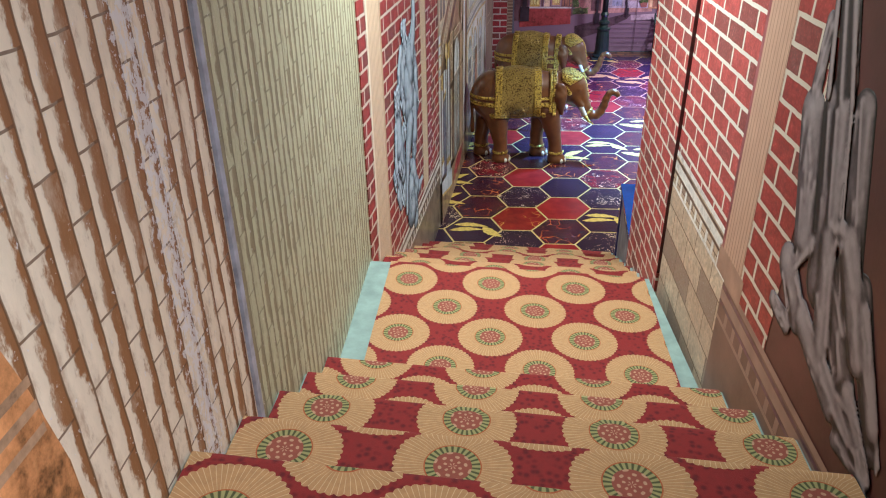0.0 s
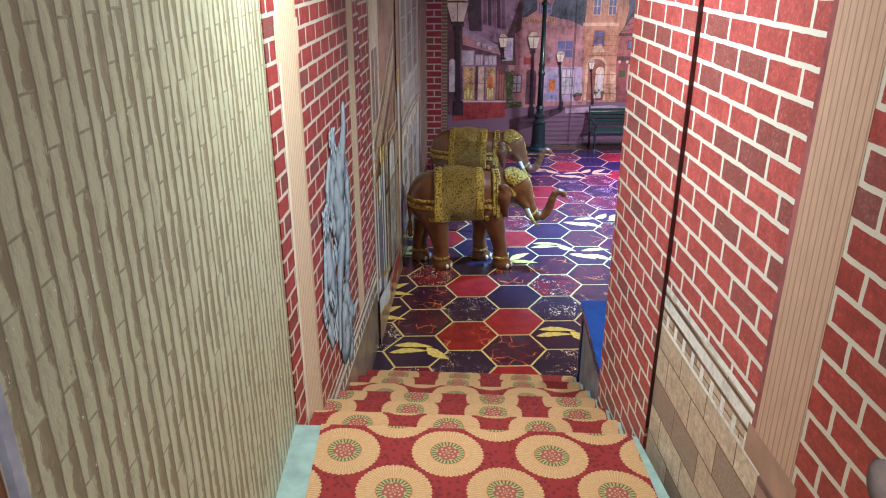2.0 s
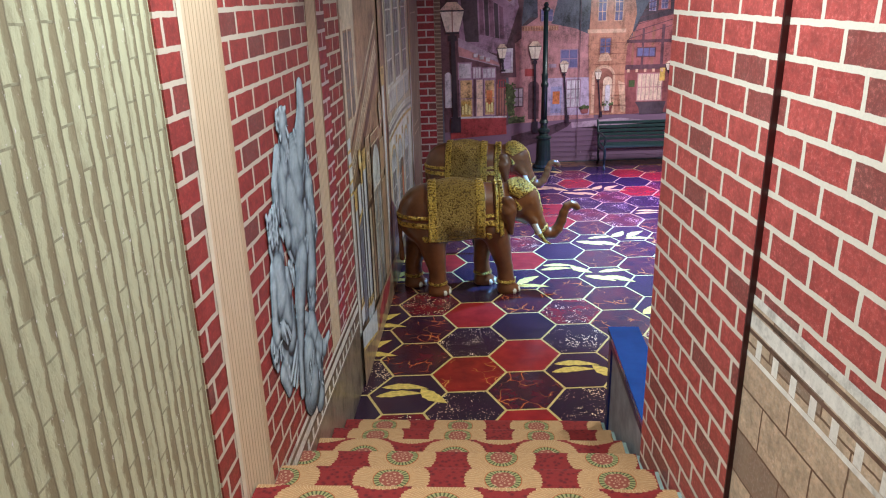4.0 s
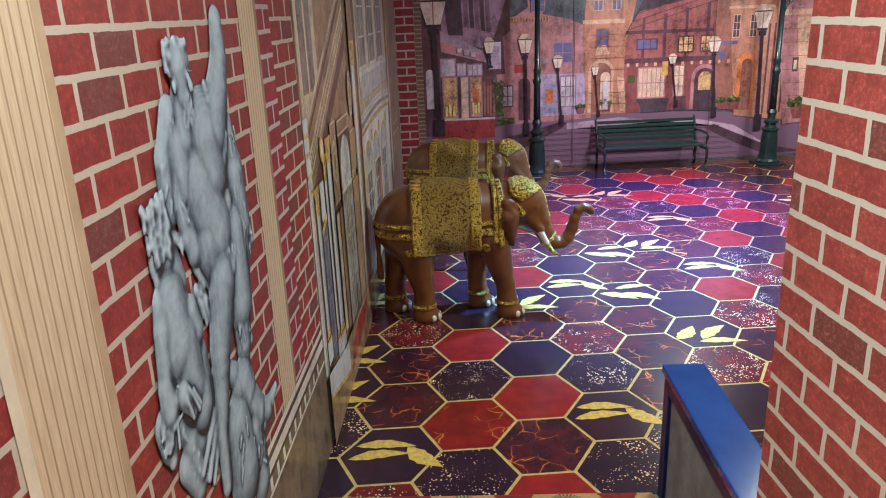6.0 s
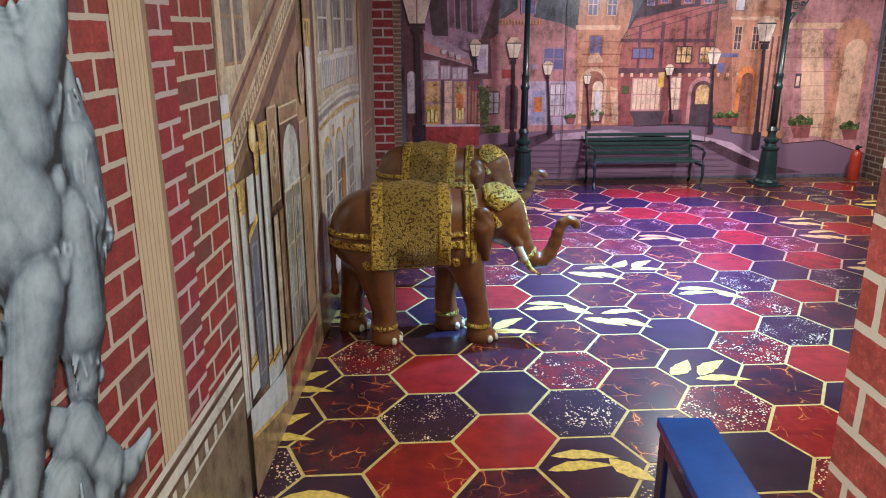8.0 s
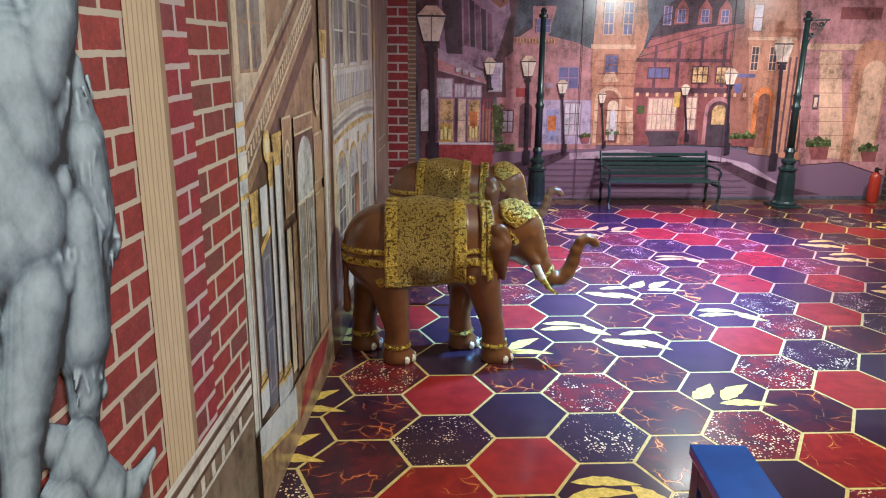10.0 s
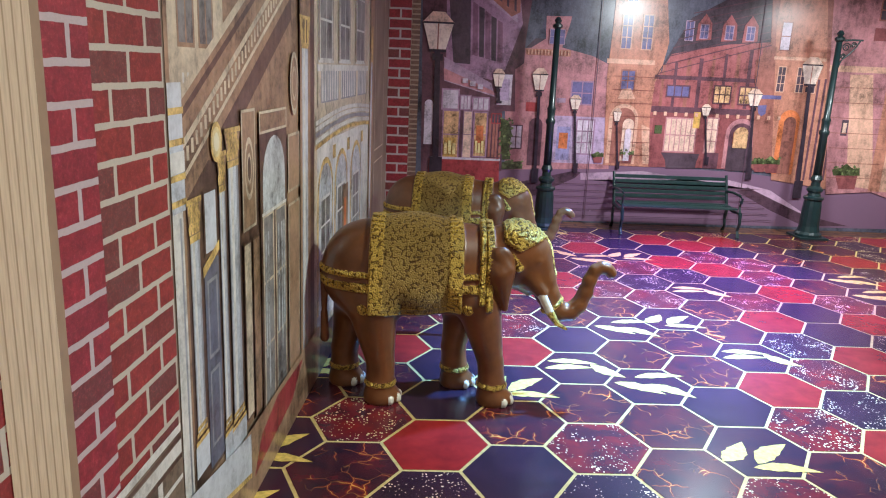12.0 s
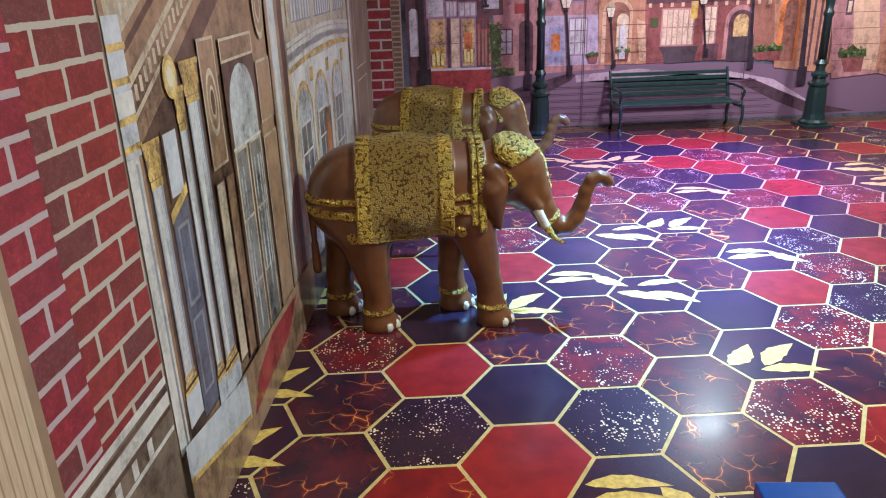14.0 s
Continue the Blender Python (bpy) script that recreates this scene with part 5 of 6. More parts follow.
street.rect("printed_batten", 1.38, 0.85, 1.41, 1.36, ORANGE_DARK)
street.rect("printed_batten", 1.42, 0.85, 1.45, 1.36, ORANGE_DARK)
street.rect("printed_batten", 1.47, 0.85, 1.5, 1.36, ORANGE_DARK)
street.window(1.36, 1.3, 1.48, 1.42, 3, 1, ROOF, RED_SIGN)
street.arch("printed_arch", 0.47, 0.99, 0.58, 1.57, PALE_PANE)
street.rect("printed_sign", 1.41, 1.54, 1.6, 1.93, PALE_PANE)
street.rect("printed_sign", 1.44, 1.6, 1.57, 1.87, LILAC)
street.flat("printed_tree", [(1.48, 1.38), (1.59, 1.33), (1.64, 1.16), (1.61, 1.01), (1.64, 0.83), (1.53, 0.82), (1.49, 1.11)], GREEN)
street.flat("printed_hedge", [(1.53, 0.79), (1.79, 0.81), (1.81, 0.71), (1.53, 0.69)], GREEN)
street.flat("printed_house", [(2.9, 0.8), (2.84, 1.97), (2.86, 2.6), (2.87, 3.29), (3.48, 3.31), (3.61, 2.42), (3.53, 1.99), (3.58, 0.8)], ORANGE)
street.rect("printed_cornice", 2.82, 2.13, 3.45, 2.19, PALE_ORANGE)
street.window(3.03, 1.79, 3.21, 2.05, 2, 2, BLUE_PANE, ORANGE_DARK)
street.flat("printed_crest", [(3.01, 1.68), (3.24, 1.69), (3.17, 1.82), (3.05, 1.81)], PALE_ORANGE)
street.arch("printed_arch", 2.92, 0.83, 3.31, 1.62, PALE_ORANGE)
street.arch("printed_arch", 2.97, 0.83, 3.27, 1.57, ORANGE_DARK)
street.arch("printed_arch", 3.11, 0.87, 3.26, 1.43, WARM_PANE)
street.flat("printed_glow", [(3.36, 1.36), (3.55, 1.29), (3.6, 0.84), (3.43, 0.84)], PALE_ORANGE)
street.flat("printed_roof", [(3.44, 1.91), (3.87, 2.74), (4.53, 3.11), (4.84, 3.22), (5.02, 2.46), (4.32, 2.4), (3.66, 2.28)], ROOF)
street.flat("printed_house", [(3.46, 1.47), (3.48, 1.91), (3.66, 2.28), (4.39, 2.43), (5.12, 2.5), (5.35, 0.85), (3.52, 0.8)], RED_TIMBER)
street.window(3.81, 2.46, 3.91, 2.7, 2, 1, BLUE_PANE, LILAC_DARK)
street.rect("printed_timber", 3.56, 1.59, 3.6, 2.14, ORANGE_DARK)
street.rect("printed_timber", 3.72, 1.59, 3.76, 2.18, BROWN_INK)
street.rect("printed_timber", 3.88, 1.6, 3.93, 2.21, ORANGE_DARK)
street.rect("printed_timber", 4.04, 1.6, 4.09, 2.24, BROWN_INK)
street.rect("printed_timber", 4.21, 1.61, 4.25, 2.28, ORANGE_DARK)
street.rect("printed_timber", 4.37, 1.61, 4.41, 2.31, BROWN_INK)
street.rect("printed_timber", 4.53, 1.62, 4.58, 2.34, ORANGE_DARK)
street.rect("printed_timber", 4.69, 1.62, 4.74, 2.38, BROWN_INK)
street.rect("printed_timber", 4.86, 1.62, 4.9, 2.41, ORANGE_DARK)
street.rect("printed_beam", 3.47, 1.53, 5.25, 1.61, BROWN_INK)
street.rect("printed_beam", 3.47, 1.96, 5.19, 2.01, BROWN_INK)
street.window(3.65, 1.74, 3.95, 1.88, 3, 1, BLUE_PANE, BROWN_INK)
street.rect("printed_house", 3.51, 0.81, 5.3, 1.53, DEEP_RED)
street.window(3.69, 1.02, 4.1, 1.46, 6, 2, WARM_PANE, PINK)
street.flat("printed_awning", [(3.66, 1.0), (4.19, 1.0), (4.16, 0.89), (4.15, 0.8), (3.75, 0.79), (3.73, 0.9)], ROOF)
street.window(4.24, 1.02, 4.39, 1.48, 2, 3, WARM_PANE, PINK)
street.rect("printed_sign", 4.05, 1.34, 4.14, 1.55, GOLD_SIGN)
street.arch("printed_arch", 4.51, 0.82, 4.92, 1.49, PINK)
street.arch("printed_door", 4.56, 0.8, 4.88, 1.43, BROWN_INK)
street.window(4.61, 1.15, 4.81, 1.31, 2, 1, ORANGE_SIGN, BROWN_INK)
street.rect("printed_door", 4.57, 0.79, 4.92, 1.12, ROOF)
street.rect("printed_planter", 4.25, 0.81, 4.45, 1.02, BROWN_INK)
street.flat("printed_house", [(4.93, 0.84), (4.78, 2.24), (4.95, 2.42), (4.86, 3.35), (5.73, 3.38), (6.16, 0.64), (5.53, 0.7)], ORANGE_DARK)
street.flat("printed_house", [(5.22, 0.69), (4.99, 2.67), (5.0, 3.36), (5.57, 3.38), (6.0, 0.59)], ORANGE)
street.window(5.07, 2.39, 5.2, 2.74, 1, 2, PALE_PANE, ORANGE_DARK)
street.rect("printed_cornice", 5.02, 2.27, 5.72, 2.31, PALE_ORANGE)
street.arch("printed_arch", 5.21, 0.77, 5.49, 1.63, ORANGE_SIGN)
street.arch("printed_arch", 5.28, 0.77, 5.45, 1.54, ORANGE_DARK)
street.rect("printed_sign", 4.86, 1.76, 5.19, 1.81, BLUE_PANE)
street.flat("printed_shield", [(4.89, 1.67), (5.01, 1.68), (5.01, 1.57), (4.96, 1.53), (4.91, 1.57)], BLUE_PANE)
street.rect("printed_batten", 5.55, 0.7, 5.58, 2.04, BROWN_INK)
street.rect("printed_batten", 5.65, 0.7, 5.68, 2.04, BROWN_INK)
street.rect("printed_batten", 5.74, 0.71, 5.77, 2.05, BROWN_INK)
street.rect("printed_batten", 5.83, 0.71, 5.86, 2.05, BROWN_INK)
street.rect("printed_batten", 5.92, 0.71, 5.95, 2.05, BROWN_INK)
street.flat("printed_house", [(6.01, 0.52), (5.79, 2.12), (5.66, 3.38), (7.19, 3.43), (7.79, 0.36), (6.64, 0.57)], PINK)
street.rect("printed_cornice", 5.78, 2.15, 6.97, 2.23, PALE_ORANGE)
street.flat("printed_column", [(6.28, 0.64), (6.07, 2.12), (6.38, 2.13), (6.65, 0.61)], PALE_ORANGE)
street.arch("printed_arch", 6.59, 0.58, 7.11, 2.29, ORANGE)
street.arch("printed_door", 6.75, 0.58, 7.08, 2.01, PALE_ORANGE)
street.rect("printed_sign", 6.3, 2.56, 6.89, 2.72, DEEP_RED)
street.window(6.34, 2.82, 6.53, 3.2, 1, 3, ROOF, ORANGE_DARK)
street.rect("printed_lantern", 6.07, 1.32, 6.16, 1.53, ROOF)
street.rect("printed_lantern", 6.09, 1.35, 6.14, 1.49, WARM_PANE)
street.flat("printed_pot", [(2.74, 0.91), (2.88, 0.91), (2.87, 0.83), (2.77, 0.83)], DEEP_RED)
street.flat("printed_plant", [(2.73, 0.91), (2.72, 0.94), (2.77, 0.96), (2.8, 0.98), (2.85, 0.95), (2.89, 0.96), (2.89, 0.91)], GREEN)
street.flat("printed_pot", [(3.13, 0.94), (3.28, 0.95), (3.27, 0.85), (3.15, 0.85)], DEEP_RED)
street.flat("printed_plant", [(3.11, 0.94), (3.1, 0.98), (3.16, 1.0), (3.2, 1.03), (3.25, 0.99), (3.29, 1.0), (3.3, 0.95)], GREEN)
street.flat("printed_pot", [(4.94, 0.89), (5.11, 0.9), (5.1, 0.79), (4.97, 0.79)], DEEP_RED)
street.flat("printed_plant", [(4.92, 0.89), (4.91, 0.93), (4.97, 0.95), (5.01, 0.99), (5.07, 0.94), (5.11, 0.95), (5.12, 0.9)], GREEN)
street.flat("printed_pot", [(5.09, 0.9), (5.29, 0.9), (5.28, 0.78), (5.13, 0.78)], DEEP_RED)
street.flat("printed_plant", [(5.07, 0.9), (5.05, 0.95), (5.13, 0.97), (5.18, 1.01), (5.24, 0.96), (5.3, 0.97), (5.31, 0.9)], GREEN)
street.flat("printed_pot", [(6.1, 0.78), (6.41, 0.79), (6.4, 0.6), (6.17, 0.6)], DEEP_RED)
street.flat("printed_plant", [(6.07, 0.78), (6.04, 0.86), (6.16, 0.89), (6.23, 0.95), (6.33, 0.88), (6.42, 0.9), (6.44, 0.79)], GREEN)
street.flat("printed_pot", [(6.89, 0.72), (7.14, 0.72), (7.13, 0.57), (6.94, 0.57)], DEEP_RED)
street.flat("printed_plant", [(6.86, 0.72), (6.84, 0.78), (6.93, 0.81), (6.99, 0.86), (7.07, 0.8), (7.14, 0.81), (7.16, 0.72)], GREEN)
street.rect("printed_plant", 3.54, 1.25, 3.64, 1.36, GREEN)
FLARE_SHOP = ink("bright_goods_print", (0.86, 0.66, 0.30), 0.4, 24)
LEAF_PALE = ink("pale_leaf_print", (0.16, 0.20, 0.08), 0.6, 30)
# finer drawing on the houses
for k in range(7):
    street.rect("printed_course", 2.93, 0.95 + 0.17 * k, 3.52, 0.957 + 0.17 * k, ORANGE_DARK)
    street.rect("printed_course", 5.98 - 0.02 * k, 0.75 + 0.2 * k, 6.70, 0.757 + 0.2 * k, ORANGE_DARK)
    street.depth -= 0.00024
street.depth += 0.00024
for u, z0, z1 in ((2.98, 2.32, 2.75), (3.25, 2.32, 2.75), (3.02, 2.9, 3.2)):
    street.window(u, z0, u + 0.13, z1, 2, 3, BLUE_PANE, PALE_ORANGE)
for u in (5.10, 5.36, 5.52):
    street.window(u, 1.86, u + 0.10, 2.18, 2, 3, ROOF, PALE_ORANGE)
for u in (2.05, 2.17):
    street.window(u, 2.34, u + 0.07, 2.52, 1, 2, BLUE_PANE, LILAC_DARK)
for k in range(8):
    street.flat("printed_tiles", [(3.50 + 0.055 * k, 2.02 + 0.11 * k), (4.96 - 0.012 * k, 2.44 + 0.085 * k), (4.96 - 0.012 * k, 2.452 + 0.085 * k), (3.50 + 0.055 * k, 2.032 + 0.11 * k)], BROWN_INK)
    street.depth -= 0.00012
street.depth += 0.00012
for u in (4.05, 4.38, 4.66):
    street.flat("printed_dormer", [(u - 0.10, 2.46), (u + 0.10, 2.48), (u + 0.09, 2.68), (u, 2.80), (u - 0.09, 2.67)], RED_TIMBER)
    street.window(u - 0.05, 2.49, u + 0.05, 2.66, 2, 2, BLUE_PANE, LILAC_DARK)
for u in (4.28, 4.62):
    street.window(u, 1.68, u + 0.22, 1.90, 3, 2, LIT_PANE, BROWN_INK)
for k in range(13):
    street.rect("printed_bracket", 3.50 + 0.14 * k, 1.49, 3.54 + 0.14 * k, 1.54, PALE_ORANGE)
    street.rect("printed_baluster", 1.78 + 0.043 * k, 2.20, 1.795 + 0.043 * k, 2.26, PALE_ORANGE)
    street.depth -= 0.00024
street.depth += 0.00024
street.arch("printed_glow", 3.15, 0.87, 3.23, 1.30, PALE_PANE)
street.arch("printed_door_light", 4.62, 1.10, 4.82, 1.38, LIT_PANE)
for k in range(3):
    street.rect("printed_shelf_goods", 0.745 + 0.055 * k, 0.87, 0.785 + 0.055 * k, 1.02 + 0.03 * (k % 2), FLARE_SHOP)
    street.rect("printed_shelf_goods", 1.155 + 0.04 * k, 0.90, 1.185 + 0.04 * k, 1.06 - 0.03 * (k % 2), FLARE_SHOP)
    street.rect("printed_shop_letters", 0.95 + 0.10 * k, 1.80 - 0.035 * k, 1.02 + 0.10 * k, 1.86 - 0.035 * k, PALE_PANE)
for k in range(6):
    z = 0.10 + 0.085 * k
    street.flat("printed_paving_line", [(2.2 - 0.1 * k, z), (5.3 - 0.06 * k, z + 0.02), (5.3 - 0.06 * k, z + 0.028), (2.2 - 0.1 * k, z + 0.008)], KERB)
    street.depth -= 0.00012
street.depth += 0.00012
rnd = random.Random(5)
for u, z, wide, high, n in ((1.56, 1.12, 0.16, 0.5, 40), (1.67, 0.76, 0.26, 0.10, 24), (5.03, 0.94, 0.2, 0.08, 16), (5.20, 0.95, 0.2, 0.08, 16), (6.24, 0.86, 0.34, 0.14, 26), (7.0, 0.79, 0.28, 0.12, 20), (2.81, 0.94, 0.15, 0.06, 10), (3.2, 0.98, 0.17, 0.07, 10)):
    for k in range(n):
        a, b, r = u + wide * (rnd.random() - 0.5), z + high * (rnd.random() - 0.5), 0.012 + 0.016 * rnd.random()
        street.flat("printed_foliage", [(a - r, b), (a, b - r * 0.7), (a + r, b + 0.2 * r), (a + 0.1 * r, b + r)], (GREEN, LEAF_PALE)[k % 2])
        street.depth -= 0.000115
    street.depth += 0.00012
street.lamp(0.61, 2.67, 2.2, 0.64, 0.57, 0.39)
street.lamp(1.42, 2.0, 1.77, 1.44, 1.56, 0.16)
street.lamp(1.96, 2.03, 1.75, 1.98, 0.53, 0.21)
street.lamp(2.45, 1.71, 1.52, 2.52, 0.68, 0.15)
street.lamp(3.02, 1.56, 1.39, 3.09, 0.76, 0.11)
street.lamp(4.2, 1.66, 1.51, 4.29, 0.86, 0.13)
street.lamp(4.83, 1.88, 1.66, 4.89, 0.68, 0.20)
street.lamp(5.54, 2.32, 1.97, 5.6, 0.45, 0.28)
street.flat("sheet_seam", [(2.69, 0.07), (2.702, 0.07), (2.702, 3.28), (2.69, 3.28)], KERB)
street.flat("sheet_seam", [(4.81, 0.07), (4.822, 0.07), (4.822, 3.35), (4.81, 3.35)], KERB)


pillar = setting(slab("wall_pillar", [(left_x(12.3), 12.3), (0.285, 12.3), (0.285, MURAL_Y - 0.08), (left_x(12.3), MURAL_Y - 0.08)], 0.0, HALL_TOP, BRICK_SMALL, uv=lambda p, i: (p[0] + p[1], p[2])), "narrow projecting pillar papered with red brick print", "pillar")
setting(slab("trim_pillar", [(0.287, 12.31), (0.375, 12.31), (0.375, MURAL_Y - 0.08), (0.287, MURAL_Y - 0.08)], 0.0, HALL_TOP, BRICK_TAN, uv=lambda p, i: (p[0] + p[1], p[2])), "tan brick return of the pillar", "pillar")

# palace front on the left wall
WHITE_STONE = ink("white_stone_print", (0.76, 0.74, 0.69), 0.22, 8)
GREY_STONE = ink("grey_column_print", (0.62, 0.65, 0.70), 0.25, 7)
BLUE_STONE = ink("blue_shade_print", (0.15, 0.16, 0.22), 0.4, 6)
GILT_INK = ink("gilt_print", (0.64, 0.43, 0.15), 0.6, 30)
WOOD_INK = ink("brown_wood_print", (0.36, 0.225, 0.14), 0.45, 6)
WOOD_DARK = ink("dark_wood_print", (0.13, 0.075, 0.055), 0.5, 6)
CREAM_STONE = ink("cream_stone_print", (0.64, 0.54, 0.40), 0.35, 5)
GLASS_INK = ink("grey_pane_print", (0.24, 0.23, 0.22), 0.5, 9)
FLARE_INK = ink("pale_yellow_print", (0.9, 0.72, 0.36), 0.15, 20)
LAMP_CORE = ink("lamp_white_print", (0.95, 0.86, 0.62), 0.05, 20)
PALE_GLASS = ink("pale_glass_print", (0.50, 0.52, 0.53), 0.5, 14)
front = Picture(palace, lambda u, z, d: (left_x(u + 0.12) + d, u + 0.12, z), (6.77, 0.004), (12.17, HALL_TOP - 0.01))


def column(u0, u1, z0, z1):
    """A printed stone shaft with flutes, a gilt leafy capital and a gilt base on a plinth."""
    w = u1 - u0
    front.rect("printed_column", u0, z0, u1, z1, COLUMN_SHADE)
    front.rect("printed_column_light", u0 + w * 0.10, z0, u0 + w * 0.80, z1, GREY_STONE)
    front.rect("printed_column_gleam", u0 + w * 0.22, z0, u0 + w * 0.46, z1, WHITE_STONE)
    for k in range(2):
        front.rect("printed_flute", u0 + w * (0.54 + 0.15 * k), z0 + 0.02, u0 + w * (0.565 + 0.15 * k), z1, COLUMN_SHADE)
    front.rect("printed_plinth", u0 - w * 0.28, z0 - 0.16, u1 + w * 0.28, z0 - 0.03, GREY_STONE)
    for z, g in ((z0 - 0.03, 0.25), (z0, 0.12), (z0 + 0.025, 0.05)):
        front.rect("printed_base", u0 - w * g, z, u1 + w * g, z + 0.018, GILT_INK)
    front.rect("printed_collar", u0 - w * 0.05, z1 - 0.015, u1 + w * 0.05, z1 + 0.01, GILT_INK)
    front.flat("printed_capital", [(u0, z1 + 0.01), (u1, z1 + 0.01), (u1 + w * 0.25, z1 + 0.12), (u0 - w * 0.25, z1 + 0.12)], WOOD_INK)
    for row in range(3):
        for k in range(4):
            c, z = u0 + w * (k + 0.5 * (row % 2)) / 3.5, z1 + 0.015 + 0.034 * row
            front.flat("printed_leaf", [(c - w * 0.10, z), (c + w * 0.10, z), (c + w * 0.15, z + 0.028), (c, z + 0.042), (c - w * 0.15, z + 0.028)], GILT_INK)
            front.depth -= 0.00012
        front.depth += 0.00012
    front.rect("printed_abacus", u0 - w * 0.3, z1 + 0.12, u1 + w * 0.3, z1 + 0.14, GILT_INK)


def framed(name, u0, z0, u1, z1, rim, field, t=0.014):
    """A printed panel inside a thin moulding."""
    front.rect(name + "_moulding", u0, z0, u1, z1, rim)
    front.rect(name, u0 + t, z0 + t, u1 - t, z1 - t, field)


def oval(name, u, z, ru, rz, material):
    front.flat(name, [(u + ru * math.cos(a * math.pi / 10), z + rz * math.sin(a * math.pi / 10)) for a in range(20)], material)


def band(name, u0, z0, u1, z1, low, high, material):
    """A sloping strip between two offsets from one line."""
    front.flat(name, [(u0, z0 + low), (u1, z1 + low), (u1, z1 + high), (u0, z0 + high)], material)


COLUMN_SHADE = ink("column_shade_print", (0.34, 0.35, 0.39), 0.3, 6)
front.rect("printed_wall", 6.77, 0.35, 8.45, 3.2, WOOD_INK)
front.rect("printed_shade", 6.88, 0.40, 7.70, 1.62, WOOD_DARK)
# upper storey above the sloping cornice
front.rect("printed_wall", 6.80, 1.75, 7.30, 3.2, CREAM_STONE)
for u in (6.88, 7.06):
    front.window(u, 2.02, u + 0.13, 2.6, 2, 3, GLASS_INK, WOOD_INK)
for k in range(9):
    front.rect("printed_baluster", 6.90 + 0.04 * k, 1.78, 6.915 + 0.04 * k, 1.93, WHITE_STONE)
    front.depth -= 0.00012
front.depth += 0.00012
# the cornice climbs with the perspective of the print
band("printed_beam", 6.80, 1.62, 8.30, 2.42, -0.16, 0.22, WOOD_INK)
band("printed_moulding", 6.80, 1.62, 8.30, 2.42, 0.18, 0.22, CREAM_STONE)
band("printed_shade", 6.80, 1.62, 8.30, 2.42, 0.12, 0.15, WOOD_DARK)
band("printed_moulding", 6.80, 1.62, 8.30, 2.42, 0.02, 0.05, CREAM_STONE)
for k in range(34):
    u = 6.82 + 0.043 * k
    z = 1.62 + (u - 6.80) * 0.533
    front.rect("printed_dentil", u, z - 0.035, u + 0.022, z + 0.015, CREAM_STONE)
    front.depth -= 0.00012
front.depth += 0.00012
band("printed_moulding", 6.80, 1.62, 8.30, 2.42, -0.08, -0.06, CREAM_STONE)
band("printed_soffit", 7.2, 1.83, 8.30, 2.42, -0.24, -0.13, WOOD_DARK)
# corner block and frame next to the bricks
front.rect("printed_frame", 6.77, 0.42, 6.855, 1.48, WHITE_STONE)
front.rect("printed_frame_shade", 6.825, 0.42, 6.84, 1.46, COLUMN_SHADE)
front.rect("printed_block", 6.77, 1.48, 6.88, 1.90, GREY_STONE)
for z in (1.50, 1.585, 1.70, 1.80):
    front.rect("printed_block_gilt", 6.77, z, 6.89, z + 0.022, GILT_INK)
front.rect("printed_block_light", 6.77, 1.61, 6.885, 1.68, WHITE_STONE)
# porch between the columns
front.rect("printed_recess", 7.02, 0.42, 7.17, 1.25, BLUE_STONE)
framed("printed_door_panel", 7.045, 0.50, 7.15, 0.82, COLUMN_SHADE, BLUE_STONE)
framed("printed_door_panel", 7.045, 0.87, 7.15, 1.18, COLUMN_SHADE, BLUE_STONE)
framed("printed_relief", 7.03, 1.27, 7.17, 1.52, WOOD_DARK, GREY_STONE)
front.flat("printed_gable", [(7.01, 1.20), (7.18, 1.27), (7.18, 1.31), (7.01, 1.24)], GILT_INK)
column(6.90, 6.985, 0.62, 1.37)
column(7.19, 7.255, 0.50, 1.50)
column(7.29, 7.41, 0.48, 1.58)
for r, mat in ((0.06, GILT_INK), (0.045, FLARE_INK), (0.028, LAMP_CORE)):
    oval("printed_wall_lamp", 7.17, 1.68, r, r * 1.25, mat)
# panelled wall and glazed door
framed("printed_panel", 7.455, 0.40, 7.56, 1.22, WOOD_DARK, CREAM_STONE, 0.010)
framed("printed_panel", 7.455, 1.27, 7.64, 1.78, CREAM_STONE, WOOD_INK, 0.012)
for r, mat in ((1.0, CREAM_STONE), (0.8, WOOD_INK), (0.5, CREAM_STONE), (0.38, WOOD_DARK)):
    oval("printed_medallion", 7.55, 1.53, 0.062 * r, 0.135 * r, mat)
framed("printed_panel", 7.575, 0.36, 7.68, 1.22, WOOD_DARK, WOOD_INK, 0.010)
front.rect("printed_door", 7.70, 0.26, 8.16, 1.72, WOOD_DARK)
framed("printed_architrave", 7.70, 1.66, 8.16, 1.76, CREAM_STONE, WOOD_INK, 0.012)
front.arch("printed_fanlight", 7.74, 1.30, 8.12, 1.64, PALE_GLASS)
front.window(7.74, 0.32, 7.90, 1.28, 1, 3, GLASS_INK, CREAM_STONE)
front.window(7.95, 0.32, 8.12, 1.28, 1, 3, GLASS_INK, CREAM_STONE)
for u in (7.76, 7.80, 7.98, 8.04, 8.08):
    front.rect("printed_reflection", u, 0.40 + 0.3 * (u * 10 % 1), u + 0.022, 1.20, PALE_GLASS)
    front.depth -= 0.00012
front.depth += 0.00012
front.rect("printed_door_rail", 7.72, 1.285, 8.14, 1.30, WHITE_STONE)
framed("printed_panel", 8.18, 0.30, 8.42, 1.26, CREAM_STONE, WOOD_INK)
framed("printed_panel", 8.18, 1.32, 8.42, 1.62, CREAM_STONE, WOOD_INK)
